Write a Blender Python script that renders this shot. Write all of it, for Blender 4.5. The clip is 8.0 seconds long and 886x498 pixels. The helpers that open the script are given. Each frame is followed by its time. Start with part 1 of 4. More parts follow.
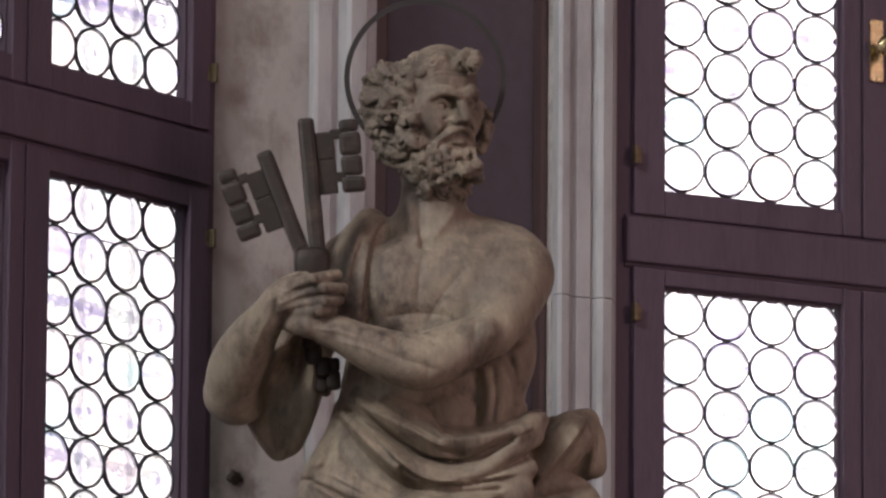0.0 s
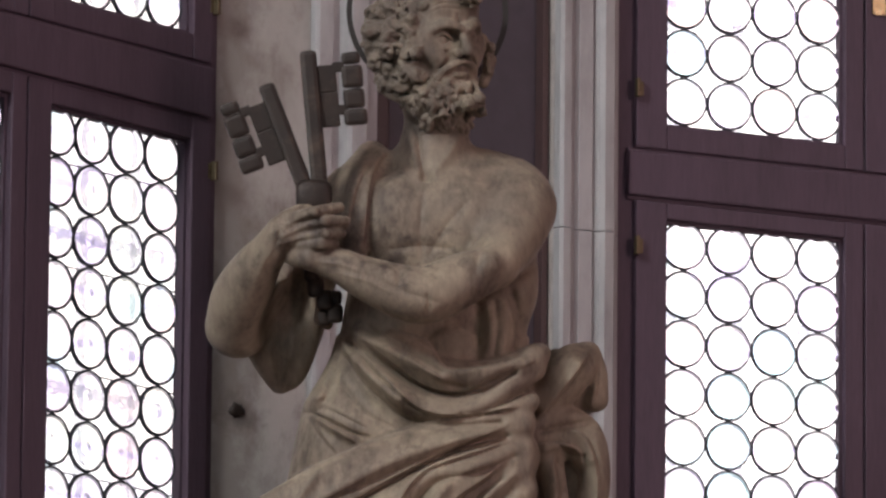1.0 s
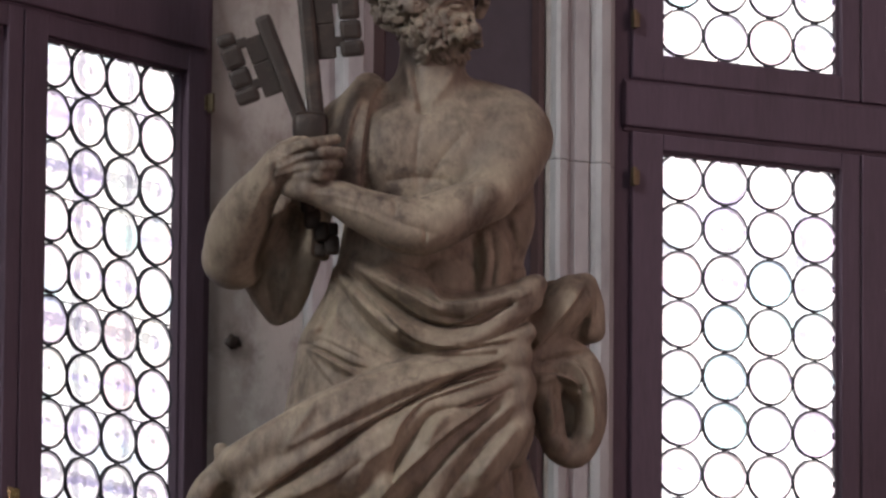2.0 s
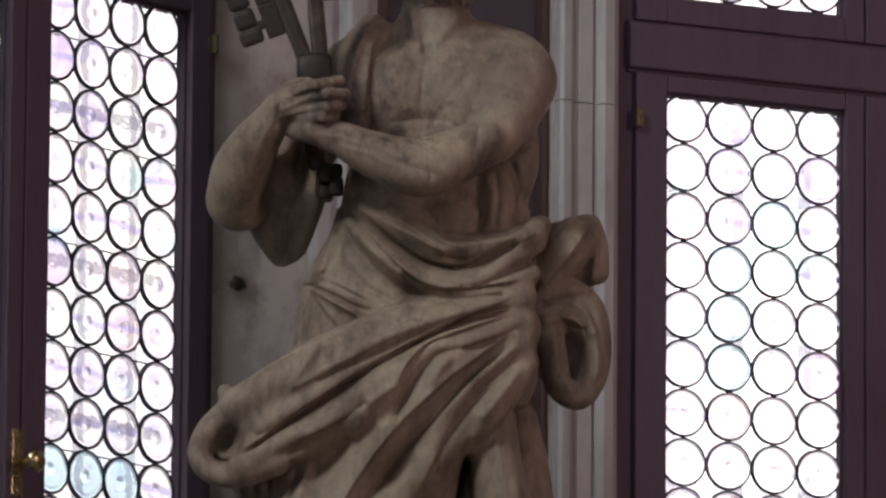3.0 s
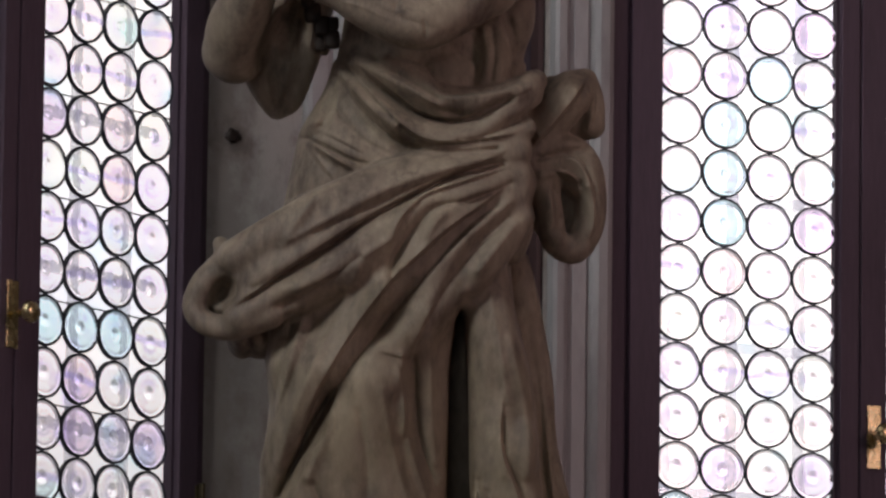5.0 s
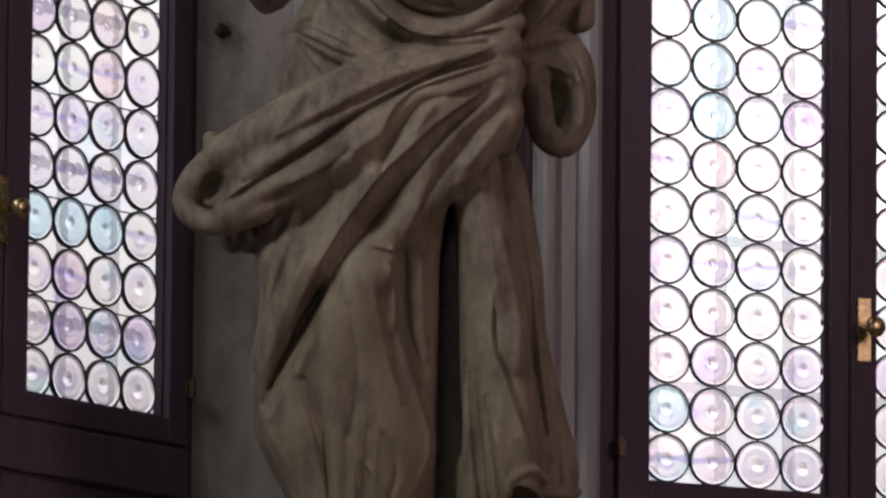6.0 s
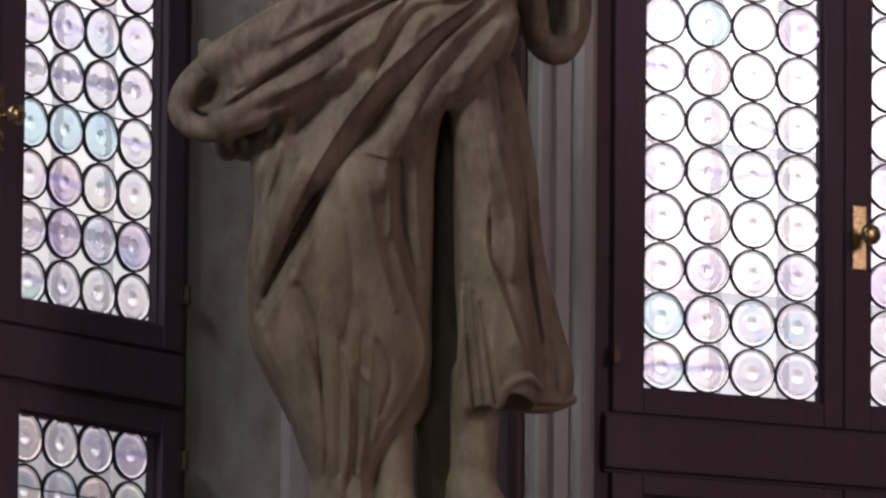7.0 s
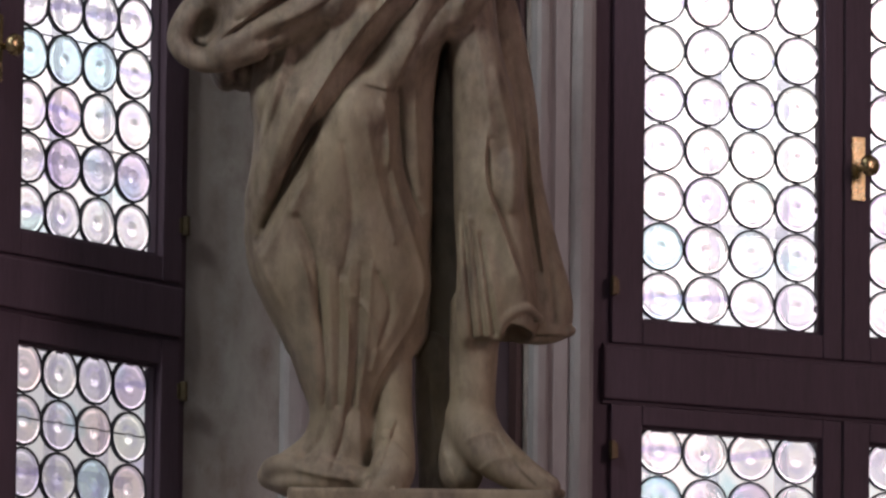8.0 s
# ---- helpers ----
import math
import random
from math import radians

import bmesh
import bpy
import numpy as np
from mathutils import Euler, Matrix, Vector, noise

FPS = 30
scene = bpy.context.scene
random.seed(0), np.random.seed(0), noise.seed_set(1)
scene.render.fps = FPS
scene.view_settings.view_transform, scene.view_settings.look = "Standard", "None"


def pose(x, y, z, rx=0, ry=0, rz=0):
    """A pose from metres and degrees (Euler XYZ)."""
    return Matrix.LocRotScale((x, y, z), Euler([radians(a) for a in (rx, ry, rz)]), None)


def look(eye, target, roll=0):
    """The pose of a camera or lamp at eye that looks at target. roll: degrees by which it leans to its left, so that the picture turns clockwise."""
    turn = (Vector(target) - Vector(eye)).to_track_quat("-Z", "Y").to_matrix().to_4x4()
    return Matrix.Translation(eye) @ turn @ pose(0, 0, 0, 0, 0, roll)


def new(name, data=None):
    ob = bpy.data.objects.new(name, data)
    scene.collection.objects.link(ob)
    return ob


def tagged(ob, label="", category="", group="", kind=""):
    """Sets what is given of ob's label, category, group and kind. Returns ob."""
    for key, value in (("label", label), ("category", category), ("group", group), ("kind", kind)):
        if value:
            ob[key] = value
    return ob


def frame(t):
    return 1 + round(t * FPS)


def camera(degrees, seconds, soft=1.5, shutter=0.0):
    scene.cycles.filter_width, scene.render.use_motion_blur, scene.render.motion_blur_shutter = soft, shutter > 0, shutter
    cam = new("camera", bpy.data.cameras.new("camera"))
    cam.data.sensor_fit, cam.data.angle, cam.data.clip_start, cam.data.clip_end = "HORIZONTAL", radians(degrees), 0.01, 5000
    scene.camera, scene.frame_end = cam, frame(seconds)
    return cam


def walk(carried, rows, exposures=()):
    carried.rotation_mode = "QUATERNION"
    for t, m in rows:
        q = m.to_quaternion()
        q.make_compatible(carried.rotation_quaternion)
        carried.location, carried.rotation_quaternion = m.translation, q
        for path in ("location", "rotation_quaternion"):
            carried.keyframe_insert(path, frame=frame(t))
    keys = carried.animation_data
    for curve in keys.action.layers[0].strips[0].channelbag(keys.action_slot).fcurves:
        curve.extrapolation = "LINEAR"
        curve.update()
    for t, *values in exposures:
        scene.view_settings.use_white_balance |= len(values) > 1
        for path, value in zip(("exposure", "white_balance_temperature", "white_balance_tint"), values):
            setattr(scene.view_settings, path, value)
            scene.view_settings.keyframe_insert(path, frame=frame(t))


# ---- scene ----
# ---- camera: stands on the nave floor with a long lens and tilts down ----
cam = camera(5.0, 8.0, soft=2.6)
EYE = 1.6
ROWS = [  # seconds, yaw, pitch, roll in degrees
    (0.0, 0.0000, 12.5795, 0.475),
    (0.5, 0.0111, 12.4043, 0.511),
    (1.0, 0.0083, 12.2008, 0.551),
    (1.5, -0.0039, 12.0112, 0.521),
    (2.0, -0.0150, 11.8145, 0.474),
    (3.5, 0.0290, 11.3174, 0.494),
    (4.0, 0.0194, 11.1276, 0.642),
    (4.5, -0.0074, 10.9171, 0.744),
    (4.7, -0.0225, 10.8227, 0.759),
    (5.8, -0.0853, 10.1669, 0.615),
    (6.0, -0.0930, 10.0590, 0.564),
    (6.5, -0.1105, 9.7849, 0.663),
    (7.0, -0.1270, 9.5362, 0.619),
    (7.5, -0.1341, 9.3354, 0.647),
    (8.0, -0.1361, 9.1460, 0.655),
]
STOPS = [(0.0, 0.0), (1.0, 0.08), (1.5, 0.1), (2.0, -0.06), (3.5, -0.5), (4.5, -0.6), (6.0, -0.85), (7.0, -0.7), (7.5, -0.5), (8.0, -0.28)]
EXPOSURES = [(t, stops, 6250, 10.5) for t, stops in STOPS]
walk(cam, [(t, pose(0, 0, EYE, 0, 0, yaw) @ pose(0, 0, 0, 90 + pitch) @ pose(0, 0, 0, 0, 0, roll)) for t, yaw, pitch, roll in ROWS], EXPOSURES)

# ---- world sky and added room lamps ----
world = bpy.data.worlds.new("world")
scene.world = world
world.use_nodes = True
wn = world.node_tree.nodes
sky = wn.new("ShaderNodeTexSky")
sky.sky_type, sky.sun_disc, sky.sun_elevation, sky.sun_rotation = "NISHITA", False, radians(40), radians(200)
world.node_tree.links.new(sky.outputs[0], wn["Background"].inputs["Color"])
wn["Background"].inputs["Strength"].default_value = 0.1


def room_lamp(name, eye, target, width, height, power, colour):
    """An added area lamp, out of view, set in an assumed opening of the room."""
    lamp = bpy.data.lights.new(name, "AREA")
    lamp.shape, lamp.size, lamp.size_y, lamp.energy, lamp.color = "RECTANGLE", width, height, power, colour
    ob = new(name, lamp)
    ob.matrix_world = look(eye, target)
    return ob


# overhead lamp, added to light the folds from above; no lantern is known
room_lamp("added_top_light", (-1.5, 13.4, 10.45), (0.0, 17.75, 5.2), 2.0, 2.0, 52, (0.97, 0.97, 1.0))
# key added at upper left, where the shading points; its window is assumed
room_lamp("added_side_light", (-4.4, 12.8, 9.3), (0.0, 17.75, 4.9), 1.1, 1.3, 315, (0.98, 0.965, 0.93))
# pink lamp added for red light thrown back from the right
room_lamp("added_side_light", (5.7, 13.0, 6.4), (0.0, 17.75, 4.8), 2.0, 2.8, 118, (1.0, 0.64, 0.62))
# weak frontal fill, added to lift the plaster and the dark parts
room_lamp("added_front_fill", (-1.4, -2.7, 6.5), (-0.3, 17.75, 4.6), 3.6, 4.6, 130, (0.97, 0.95, 1.0))


# ---- materials ----
def material(name, colours, scale=6.0, rough=0.6, metal=0.0, bump=0.2, fine=60.0, stain=None, stain_scale=3.0, stain_amount=0.5, stretch=(1, 1, 1), spec=0.5, span=(0.3, 0.7), edge=(0.52, 0.68)):
    """Two scales of colour noise, optional stains, and a fine relief."""
    m = bpy.data.materials.new(name)
    m.use_nodes = True
    n, ln = m.node_tree.nodes, m.node_tree.links
    b = n["Principled BSDF"]
    co = n.new("ShaderNodeTexCoord")
    mp = n.new("ShaderNodeMapping")
    mp.inputs["Scale"].default_value = stretch
    ln.new(co.outputs["Object"], mp.inputs["Vector"])

    def noise_tex(s, detail, rough_):
        t = n.new("ShaderNodeTexNoise")
        t.inputs["Scale"].default_value, t.inputs["Detail"].default_value, t.inputs["Roughness"].default_value = s, detail, rough_
        ln.new(mp.outputs[0], t.inputs["Vector"])
        return t

    big, small = noise_tex(scale, 6, 0.6), noise_tex(fine, 4, 0.6)
    ramp = n.new("ShaderNodeValToRGB")
    els = ramp.color_ramp.elements
    els[0].position, els[1].position = span
    els[0].color, els[1].color = (*colours[0], 1), (*colours[-1], 1)
    for i, c in enumerate(colours[1:-1]):
        els.new(span[0] + (span[1] - span[0]) * (i + 1) / (len(colours) - 1)).color = (*c, 1)
    mixf = n.new("ShaderNodeMix")
    mixf.data_type = "FLOAT"
    mixf.inputs[0].default_value = 0.35
    ln.new(big.outputs["Fac"], mixf.inputs[2])
    ln.new(small.outputs["Fac"], mixf.inputs[3])
    ln.new(mixf.outputs[0], ramp.inputs[0])
    out = ramp.outputs[0]
    if stain:
        st = noise_tex(stain_scale, 8, 0.7)
        sr = n.new("ShaderNodeValToRGB")
        sr.color_ramp.elements[0].position, sr.color_ramp.elements[1].position = edge
        ln.new(st.outputs["Fac"], sr.inputs[0])
        k = n.new("ShaderNodeMath")
        k.operation, k.inputs[1].default_value = "MULTIPLY", stain_amount
        ln.new(sr.outputs[0], k.inputs[0])
        mx = n.new("ShaderNodeMix")
        mx.data_type = "RGBA"
        mx.inputs[7].default_value = (*stain, 1)
        ln.new(k.outputs[0], mx.inputs[0])
        ln.new(out, mx.inputs[6])
        out = mx.outputs[2]
    ln.new(out, b.inputs["Base Color"])
    rr = n.new("ShaderNodeMapRange")
    rr.inputs["To Min"].default_value, rr.inputs["To Max"].default_value = max(0.02, rough - 0.12), min(1, rough + 0.12)
    ln.new(big.outputs["Fac"], rr.inputs["Value"])
    ln.new(rr.outputs[0], b.inputs["Roughness"])
    b.inputs["Metallic"].default_value = metal
    b.inputs["Specular IOR Level"].default_value = spec
    if bump:
        bp = n.new("ShaderNodeBump")
        bp.inputs["Strength"].default_value, bp.inputs["Distance"].default_value = bump, 0.004
        ln.new(mixf.outputs[0], bp.inputs["Height"])
        ln.new(bp.outputs[0], b.inputs["Normal"])
    return m


STONE = material("aged_marble", [(0.125, 0.097, 0.074), (0.235, 0.187, 0.142), (0.305, 0.250, 0.186), (0.42, 0.345, 0.25)], 10.0, 0.6, 0, 0.4, 60, (0.06, 0.043, 0.036), 12.0, 0.66, span=(0.35, 0.66), edge=(0.50, 0.66), stretch=(1, 1, 0.45), spec=0.32)
WOOD = material("dark_wood", [(0.073, 0.050, 0.069), (0.118, 0.080, 0.110)], 5, 0.6, 0, 0.25, 40, stretch=(4, 4, 0.5), spec=0.3)
PLASTER = material("old_plaster", [(0.35, 0.31, 0.285), (0.46, 0.415, 0.385), (0.53, 0.485, 0.455)], 3, 0.8, 0, 0.3, 40, (0.20, 0.165, 0.145), 6, 0.75, edge=(0.47, 0.66))
MARBLE = material("grey_marble", [(0.285, 0.28, 0.285), (0.395, 0.387, 0.39), (0.45, 0.44, 0.44)], 4, 0.5, 0, 0.15, 30, (0.22, 0.205, 0.21), 7, 0.6, stretch=(1, 1, 0.35))
SLATE = material("dark_slate", [(0.046, 0.038, 0.050), (0.074, 0.061, 0.079)], 4, 0.6, 0, 0.1, 30, (0.09, 0.075, 0.08), 3, 0.6)
REDSTONE = material("red_marble", [(0.045, 0.024, 0.025), (0.068, 0.036, 0.036)], 5, 0.5, 0, 0.1, 30)
BRONZE = material("dark_bronze", [(0.018, 0.013, 0.011), (0.042, 0.029, 0.023)], 14, 0.55, 0.35, 0.5, 70, (0.09, 0.06, 0.045), 18, 0.6)
BRASS = material("worn_brass", [(0.42, 0.33, 0.17), (0.72, 0.60, 0.34)], 60, 0.26, 1.0, 0.1, 90)
IRON = material("dark_iron", [(0.014, 0.010, 0.008), (0.026, 0.019, 0.016)], 14, 0.6, 0.0, 0.2, 70)
DULL_BRASS = material("dull_brass", [(0.07, 0.055, 0.035), (0.19, 0.15, 0.09)], 60, 0.5, 0.8, 0.2, 90)
LEAD = material("lead_came", [(0.025, 0.024, 0.032), (0.05, 0.048, 0.06)], 30, 0.6, 0.3, 0.1, 90)
PIER_PLASTER = material("stained_plaster", [(0.29, 0.272, 0.25), (0.405, 0.382, 0.358), (0.48, 0.46, 0.435)], 3, 0.8, 0, 0.5, 40, (0.185, 0.15, 0.13), 10, 0.8, edge=(0.47, 0.64), stretch=(1, 1, 0.55))


def grime(m, centre, reach, colour, amount, noise_scale, edge=(1.55, 2.35)):
    """A dirty patch of uneven outline round a place, from damp or rust."""
    n, ln = m.node_tree.nodes, m.node_tree.links
    b = n["Principled BSDF"]
    old = b.inputs["Base Color"].links[0].from_socket
    co = n.new("ShaderNodeTexCoord")
    off = n.new("ShaderNodeVectorMath")
    off.operation, off.inputs[1].default_value = "SUBTRACT", centre
    size = n.new("ShaderNodeVectorMath")
    size.operation, size.inputs[1].default_value = "DIVIDE", reach
    far = n.new("ShaderNodeVectorMath")
    far.operation = "LENGTH"
    ln.new(co.outputs["Object"], off.inputs[0])
    ln.new(off.outputs[0], size.inputs[0])
    ln.new(size.outputs[0], far.inputs[0])
    tex = n.new("ShaderNodeTexNoise")
    tex.inputs["Scale"].default_value, tex.inputs["Detail"].default_value, tex.inputs["Roughness"].default_value = noise_scale, 6, 0.65
    ln.new(co.outputs["Object"], tex.inputs["Vector"])
    add = n.new("ShaderNodeMath")
    add.operation, add.inputs[1].default_value = "MULTIPLY_ADD", 2.6
    ln.new(tex.outputs["Fac"], add.inputs[0])
    ln.new(far.outputs["Value"], add.inputs[2])
    rng_ = n.new("ShaderNodeMapRange")
    for key, val in (("From Min", edge[0]), ("From Max", edge[1]), ("To Min", amount), ("To Max", 0.0)):
        rng_.inputs[key].default_value = val
    ln.new(add.outputs[0], rng_.inputs["Value"])
    mx = n.new("ShaderNodeMix")
    mx.data_type = "RGBA"
    mx.inputs[7].default_value = (*colour, 1)
    ln.new(rng_.outputs[0], mx.inputs[0])
    ln.new(old, mx.inputs[6])
    ln.new(mx.outputs[2], b.inputs["Base Color"])


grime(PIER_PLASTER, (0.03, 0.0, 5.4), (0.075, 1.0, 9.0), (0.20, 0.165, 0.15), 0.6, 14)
grime(PIER_PLASTER, (0.052, 0.0, 5.222), (0.06, 1.0, 0.045), (0.13, 0.105, 0.095), 0.7, 22)
# soot in the hair and beard, blotches on arms and shoulders, an ochre film on the lower skirt
grime(STONE, (-0.11, 17.7, 5.80), (0.09, 1.0, 0.20), (0.085, 0.068, 0.06), 0.72, 16)
grime(STONE, (-0.02, 17.7, 5.67), (0.10, 1.0, 0.06), (0.09, 0.07, 0.062), 0.5, 20)
grime(STONE, (-0.16, 17.7, 5.41), (0.42, 1.0, 0.16), (0.055, 0.04, 0.034), 0.85, 32, (1.12, 1.72))
grime(STONE, (0.06, 17.7, 5.50), (0.30, 1.0, 0.18), (0.085, 0.066, 0.06), 0.5, 9, (1.05, 1.9))
grime(STONE, (-0.05, 17.7, 4.35), (0.50, 1.0, 0.55), (0.24, 0.195, 0.11), 0.55, 9, (1.3, 2.3))
for sx, sz, sr in ((-0.20, 4.42, 0.030), (-0.10, 4.30, 0.022), (0.09, 4.45, 0.026), (-0.26, 4.60, 0.020), (0.14, 4.62, 0.018), (-0.03, 4.62, 0.024)):
    grime(STONE, (sx, 17.7, sz), (sr, 1.0, 0.30), (0.10, 0.075, 0.055), 0.5, 26, (1.25, 2.2))
# the glare that pales the backlit grille bars is put into this material
PALE_BAR = bpy.data.materials.new("glare_pale_bar")
PALE_BAR.use_nodes = True
pn, pl = PALE_BAR.node_tree.nodes, PALE_BAR.node_tree.links
thin = pn.new("ShaderNodeBsdfTranslucent")
pt = pn.new("ShaderNodeTexNoise")
pt.inputs["Scale"].default_value = 12
pr = pn.new("ShaderNodeValToRGB")
pr.color_ramp.elements[0].color, pr.color_ramp.elements[1].color = (0.60, 0.60, 0.76, 1), (0.74, 0.72, 0.82, 1)
pl.new(pt.outputs["Fac"], pr.inputs[0])
pl.new(pr.outputs[0], thin.inputs["Color"])
clear = pn.new("ShaderNodeBsdfTransparent")
pm = pn.new("ShaderNodeMixShader")
pm.inputs[0].default_value = 0.3
pl.new(clear.outputs[0], pm.inputs[1])
pl.new(thin.outputs[0], pm.inputs[2])
pl.new(pm.outputs[0], pn["Material Output"].inputs["Surface"])
FLOOR = material("stone_floor", [(0.2, 0.17, 0.15), (0.32, 0.28, 0.25)], 2, 0.5, 0, 0.1, 20)
NAVE = material("nave_plaster", [(0.22, 0.18, 0.16), (0.30, 0.25, 0.22)], 1.5, 0.85, 0, 0.1, 20)


def glass(name, tinted):
    m = bpy.data.materials.new(name)
    m.use_nodes = True
    n, ln = m.node_tree.nodes, m.node_tree.links
    b = n["Principled BSDF"]
    b.inputs["Transmission Weight"].default_value, b.inputs["IOR"].default_value = 1.0, 1.45
    b.inputs["Roughness"].default_value = 0.03
    b.inputs["Base Color"].default_value = (0.97, 0.96, 0.98, 1)
    if tinted:
        info = n.new("ShaderNodeObjectInfo")
        ramp = n.new("ShaderNodeValToRGB")
        ramp.color_ramp.interpolation = "CONSTANT"
        els = ramp.color_ramp.elements
        els[0].position, els[0].color = 0.0, (0.96, 0.92, 0.93, 1)
        els[1].position, els[1].color = 0.22, (0.90, 0.86, 0.93, 1)
        for p, c in ((0.34, (0.98, 0.95, 0.93)), (0.60, (0.72, 0.90, 0.93)), (0.67, (0.96, 0.85, 0.84)), (0.80, (0.95, 0.96, 0.91)), (0.90, (0.82, 0.72, 0.85))):
            els.new(p).color = (*c, 1)
        ln.new(info.outputs["Random"], ramp.inputs[0])
        co = n.new("ShaderNodeTexCoord")
        tex = n.new("ShaderNodeTexNoise")
        tex.inputs["Scale"].default_value, tex.inputs["Detail"].default_value = 22, 3
        add = n.new("ShaderNodeVectorMath")
        mul = n.new("ShaderNodeVectorMath")
        mul.operation = "SCALE"
        comb = n.new("ShaderNodeCombineXYZ")
        for i in range(3):
            ln.new(info.outputs["Random"], comb.inputs[i])
        ln.new(comb.outputs[0], mul.inputs[0])
        mul.inputs["Scale"].default_value = 40
        ln.new(co.outputs["Object"], add.inputs[0])
        ln.new(mul.outputs[0], add.inputs[1])
        ln.new(add.outputs[0], tex.inputs["Vector"])
        r2 = n.new("ShaderNodeValToRGB")
        r2.color_ramp.elements[0].position, r2.color_ramp.elements[1].position = 0.42, 0.66
        ln.new(tex.outputs["Fac"], r2.inputs[0])
        k = n.new("ShaderNodeMath")
        k.operation, k.inputs[1].default_value = "MULTIPLY", 0.72
        # thicker, darker glass at the pontil and in a ring round it
        length = n.new("ShaderNodeVectorMath")
        length.operation = "LENGTH"
        ln.new(co.outputs["Object"], length.inputs[0])
        r3 = n.new("ShaderNodeValToRGB")
        e3 = r3.color_ramp.elements
        e3[0].position, e3[0].color = 0.0, (0.9, 0.9, 0.9, 1)
        e3[1].position, e3[1].color = 0.9, (0.55, 0.55, 0.55, 1)
        for p, c in ((0.12, 0.75), (0.2, 0.35), (0.42, 0.85), (0.62, 0.3)):
            e3.new(p).color = (c, c, c, 1)
        sc = n.new("ShaderNodeMath")
        sc.operation, sc.inputs[1].default_value = "MULTIPLY", 1 / 0.0445
        ln.new(length.outputs["Value"], sc.inputs[0])
        ln.new(sc.outputs[0], r3.inputs[0])
        both = n.new("ShaderNodeMath")
        both.operation = "MULTIPLY"
        ln.new(r2.outputs[0], both.inputs[0])
        ln.new(r3.outputs[0], both.inputs[1])
        # cords drawn across the middle of some discs
        sep = n.new("ShaderNodeSeparateXYZ")
        ln.new(co.outputs["Object"], sep.inputs[0])
        wob = n.new("ShaderNodeMath")
        wob.operation, wob.inputs[1].default_value, wob.inputs[2].default_value = "MULTIPLY_ADD", 0.022, -0.012
        ln.new(tex.outputs["Fac"], wob.inputs[0])
        off = n.new("ShaderNodeMath")
        off.operation = "ADD"
        ln.new(sep.outputs["Z"], off.inputs[0])
        ln.new(wob.outputs[0], off.inputs[1])
        size = n.new("ShaderNodeMath")
        size.operation = "ABSOLUTE"
        ln.new(off.outputs[0], size.inputs[0])
        cord = n.new("ShaderNodeMapRange")
        for key, val in (("From Min", 0.004), ("From Max", 0.010), ("To Min", 1.0), ("To Max", 0.0)):
            cord.inputs[key].default_value = val
        ln.new(size.outputs[0], cord.inputs["Value"])
        hash_ = n.new("ShaderNodeMath")
        hash_.operation, hash_.inputs[1].default_value = "MULTIPLY", 17.3
        ln.new(info.outputs["Random"], hash_.inputs[0])
        frac = n.new("ShaderNodeMath")
        frac.operation = "FRACT"
        ln.new(hash_.outputs[0], frac.inputs[0])
        some = n.new("ShaderNodeMath")
        some.operation, some.inputs[1].default_value = "GREATER_THAN", 0.72
        ln.new(frac.outputs[0], some.inputs[0])
        cords = n.new("ShaderNodeMath")
        cords.operation = "MULTIPLY"
        ln.new(cord.outputs[0], cords.inputs[0])
        ln.new(some.outputs[0], cords.inputs[1])
        most = n.new("ShaderNodeMath")
        most.operation = "MAXIMUM"
        ln.new(both.outputs[0], most.inputs[0])
        ln.new(cords.outputs[0], most.inputs[1])
        ln.new(most.outputs[0], k.inputs[0])
        mx = n.new("ShaderNodeMix")
        mx.data_type = "RGBA"
        mx.inputs[7].default_value = (0.54, 0.48, 0.74, 1)
        ln.new(k.outputs[0], mx.inputs[0])
        ln.new(ramp.outputs[0], mx.inputs[6])
        ln.new(mx.outputs[2], b.inputs["Base Color"])
    else:
        co = n.new("ShaderNodeTexCoord")
        tex = n.new("ShaderNodeTexNoise")
        tex.inputs["Scale"].default_value, tex.inputs["Detail"].default_value = 9, 2
        ln.new(co.outputs["Object"], tex.inputs["Vector"])
        ramp = n.new("ShaderNodeValToRGB")
        els = ramp.color_ramp.elements
        els[0].position, els[0].color = 0.30, (0.74, 0.87, 0.88, 1)
        els[1].position, els[1].color = 0.72, (0.80, 0.74, 0.90, 1)
        for p, c in ((0.40, (0.97, 0.96, 0.94)), (0.52, (0.98, 0.94, 0.92)), (0.62, (0.96, 0.90, 0.89))):
            els.new(p).color = (*c, 1)
        ln.new(tex.outputs["Fac"], ramp.inputs[0])
        ln.new(ramp.outputs[0], b.inputs["Base Color"])
    return m


ROUNDEL_GLASS = glass("roundel_glass", True)
CLEAR_GLASS = glass("clear_glass", False)


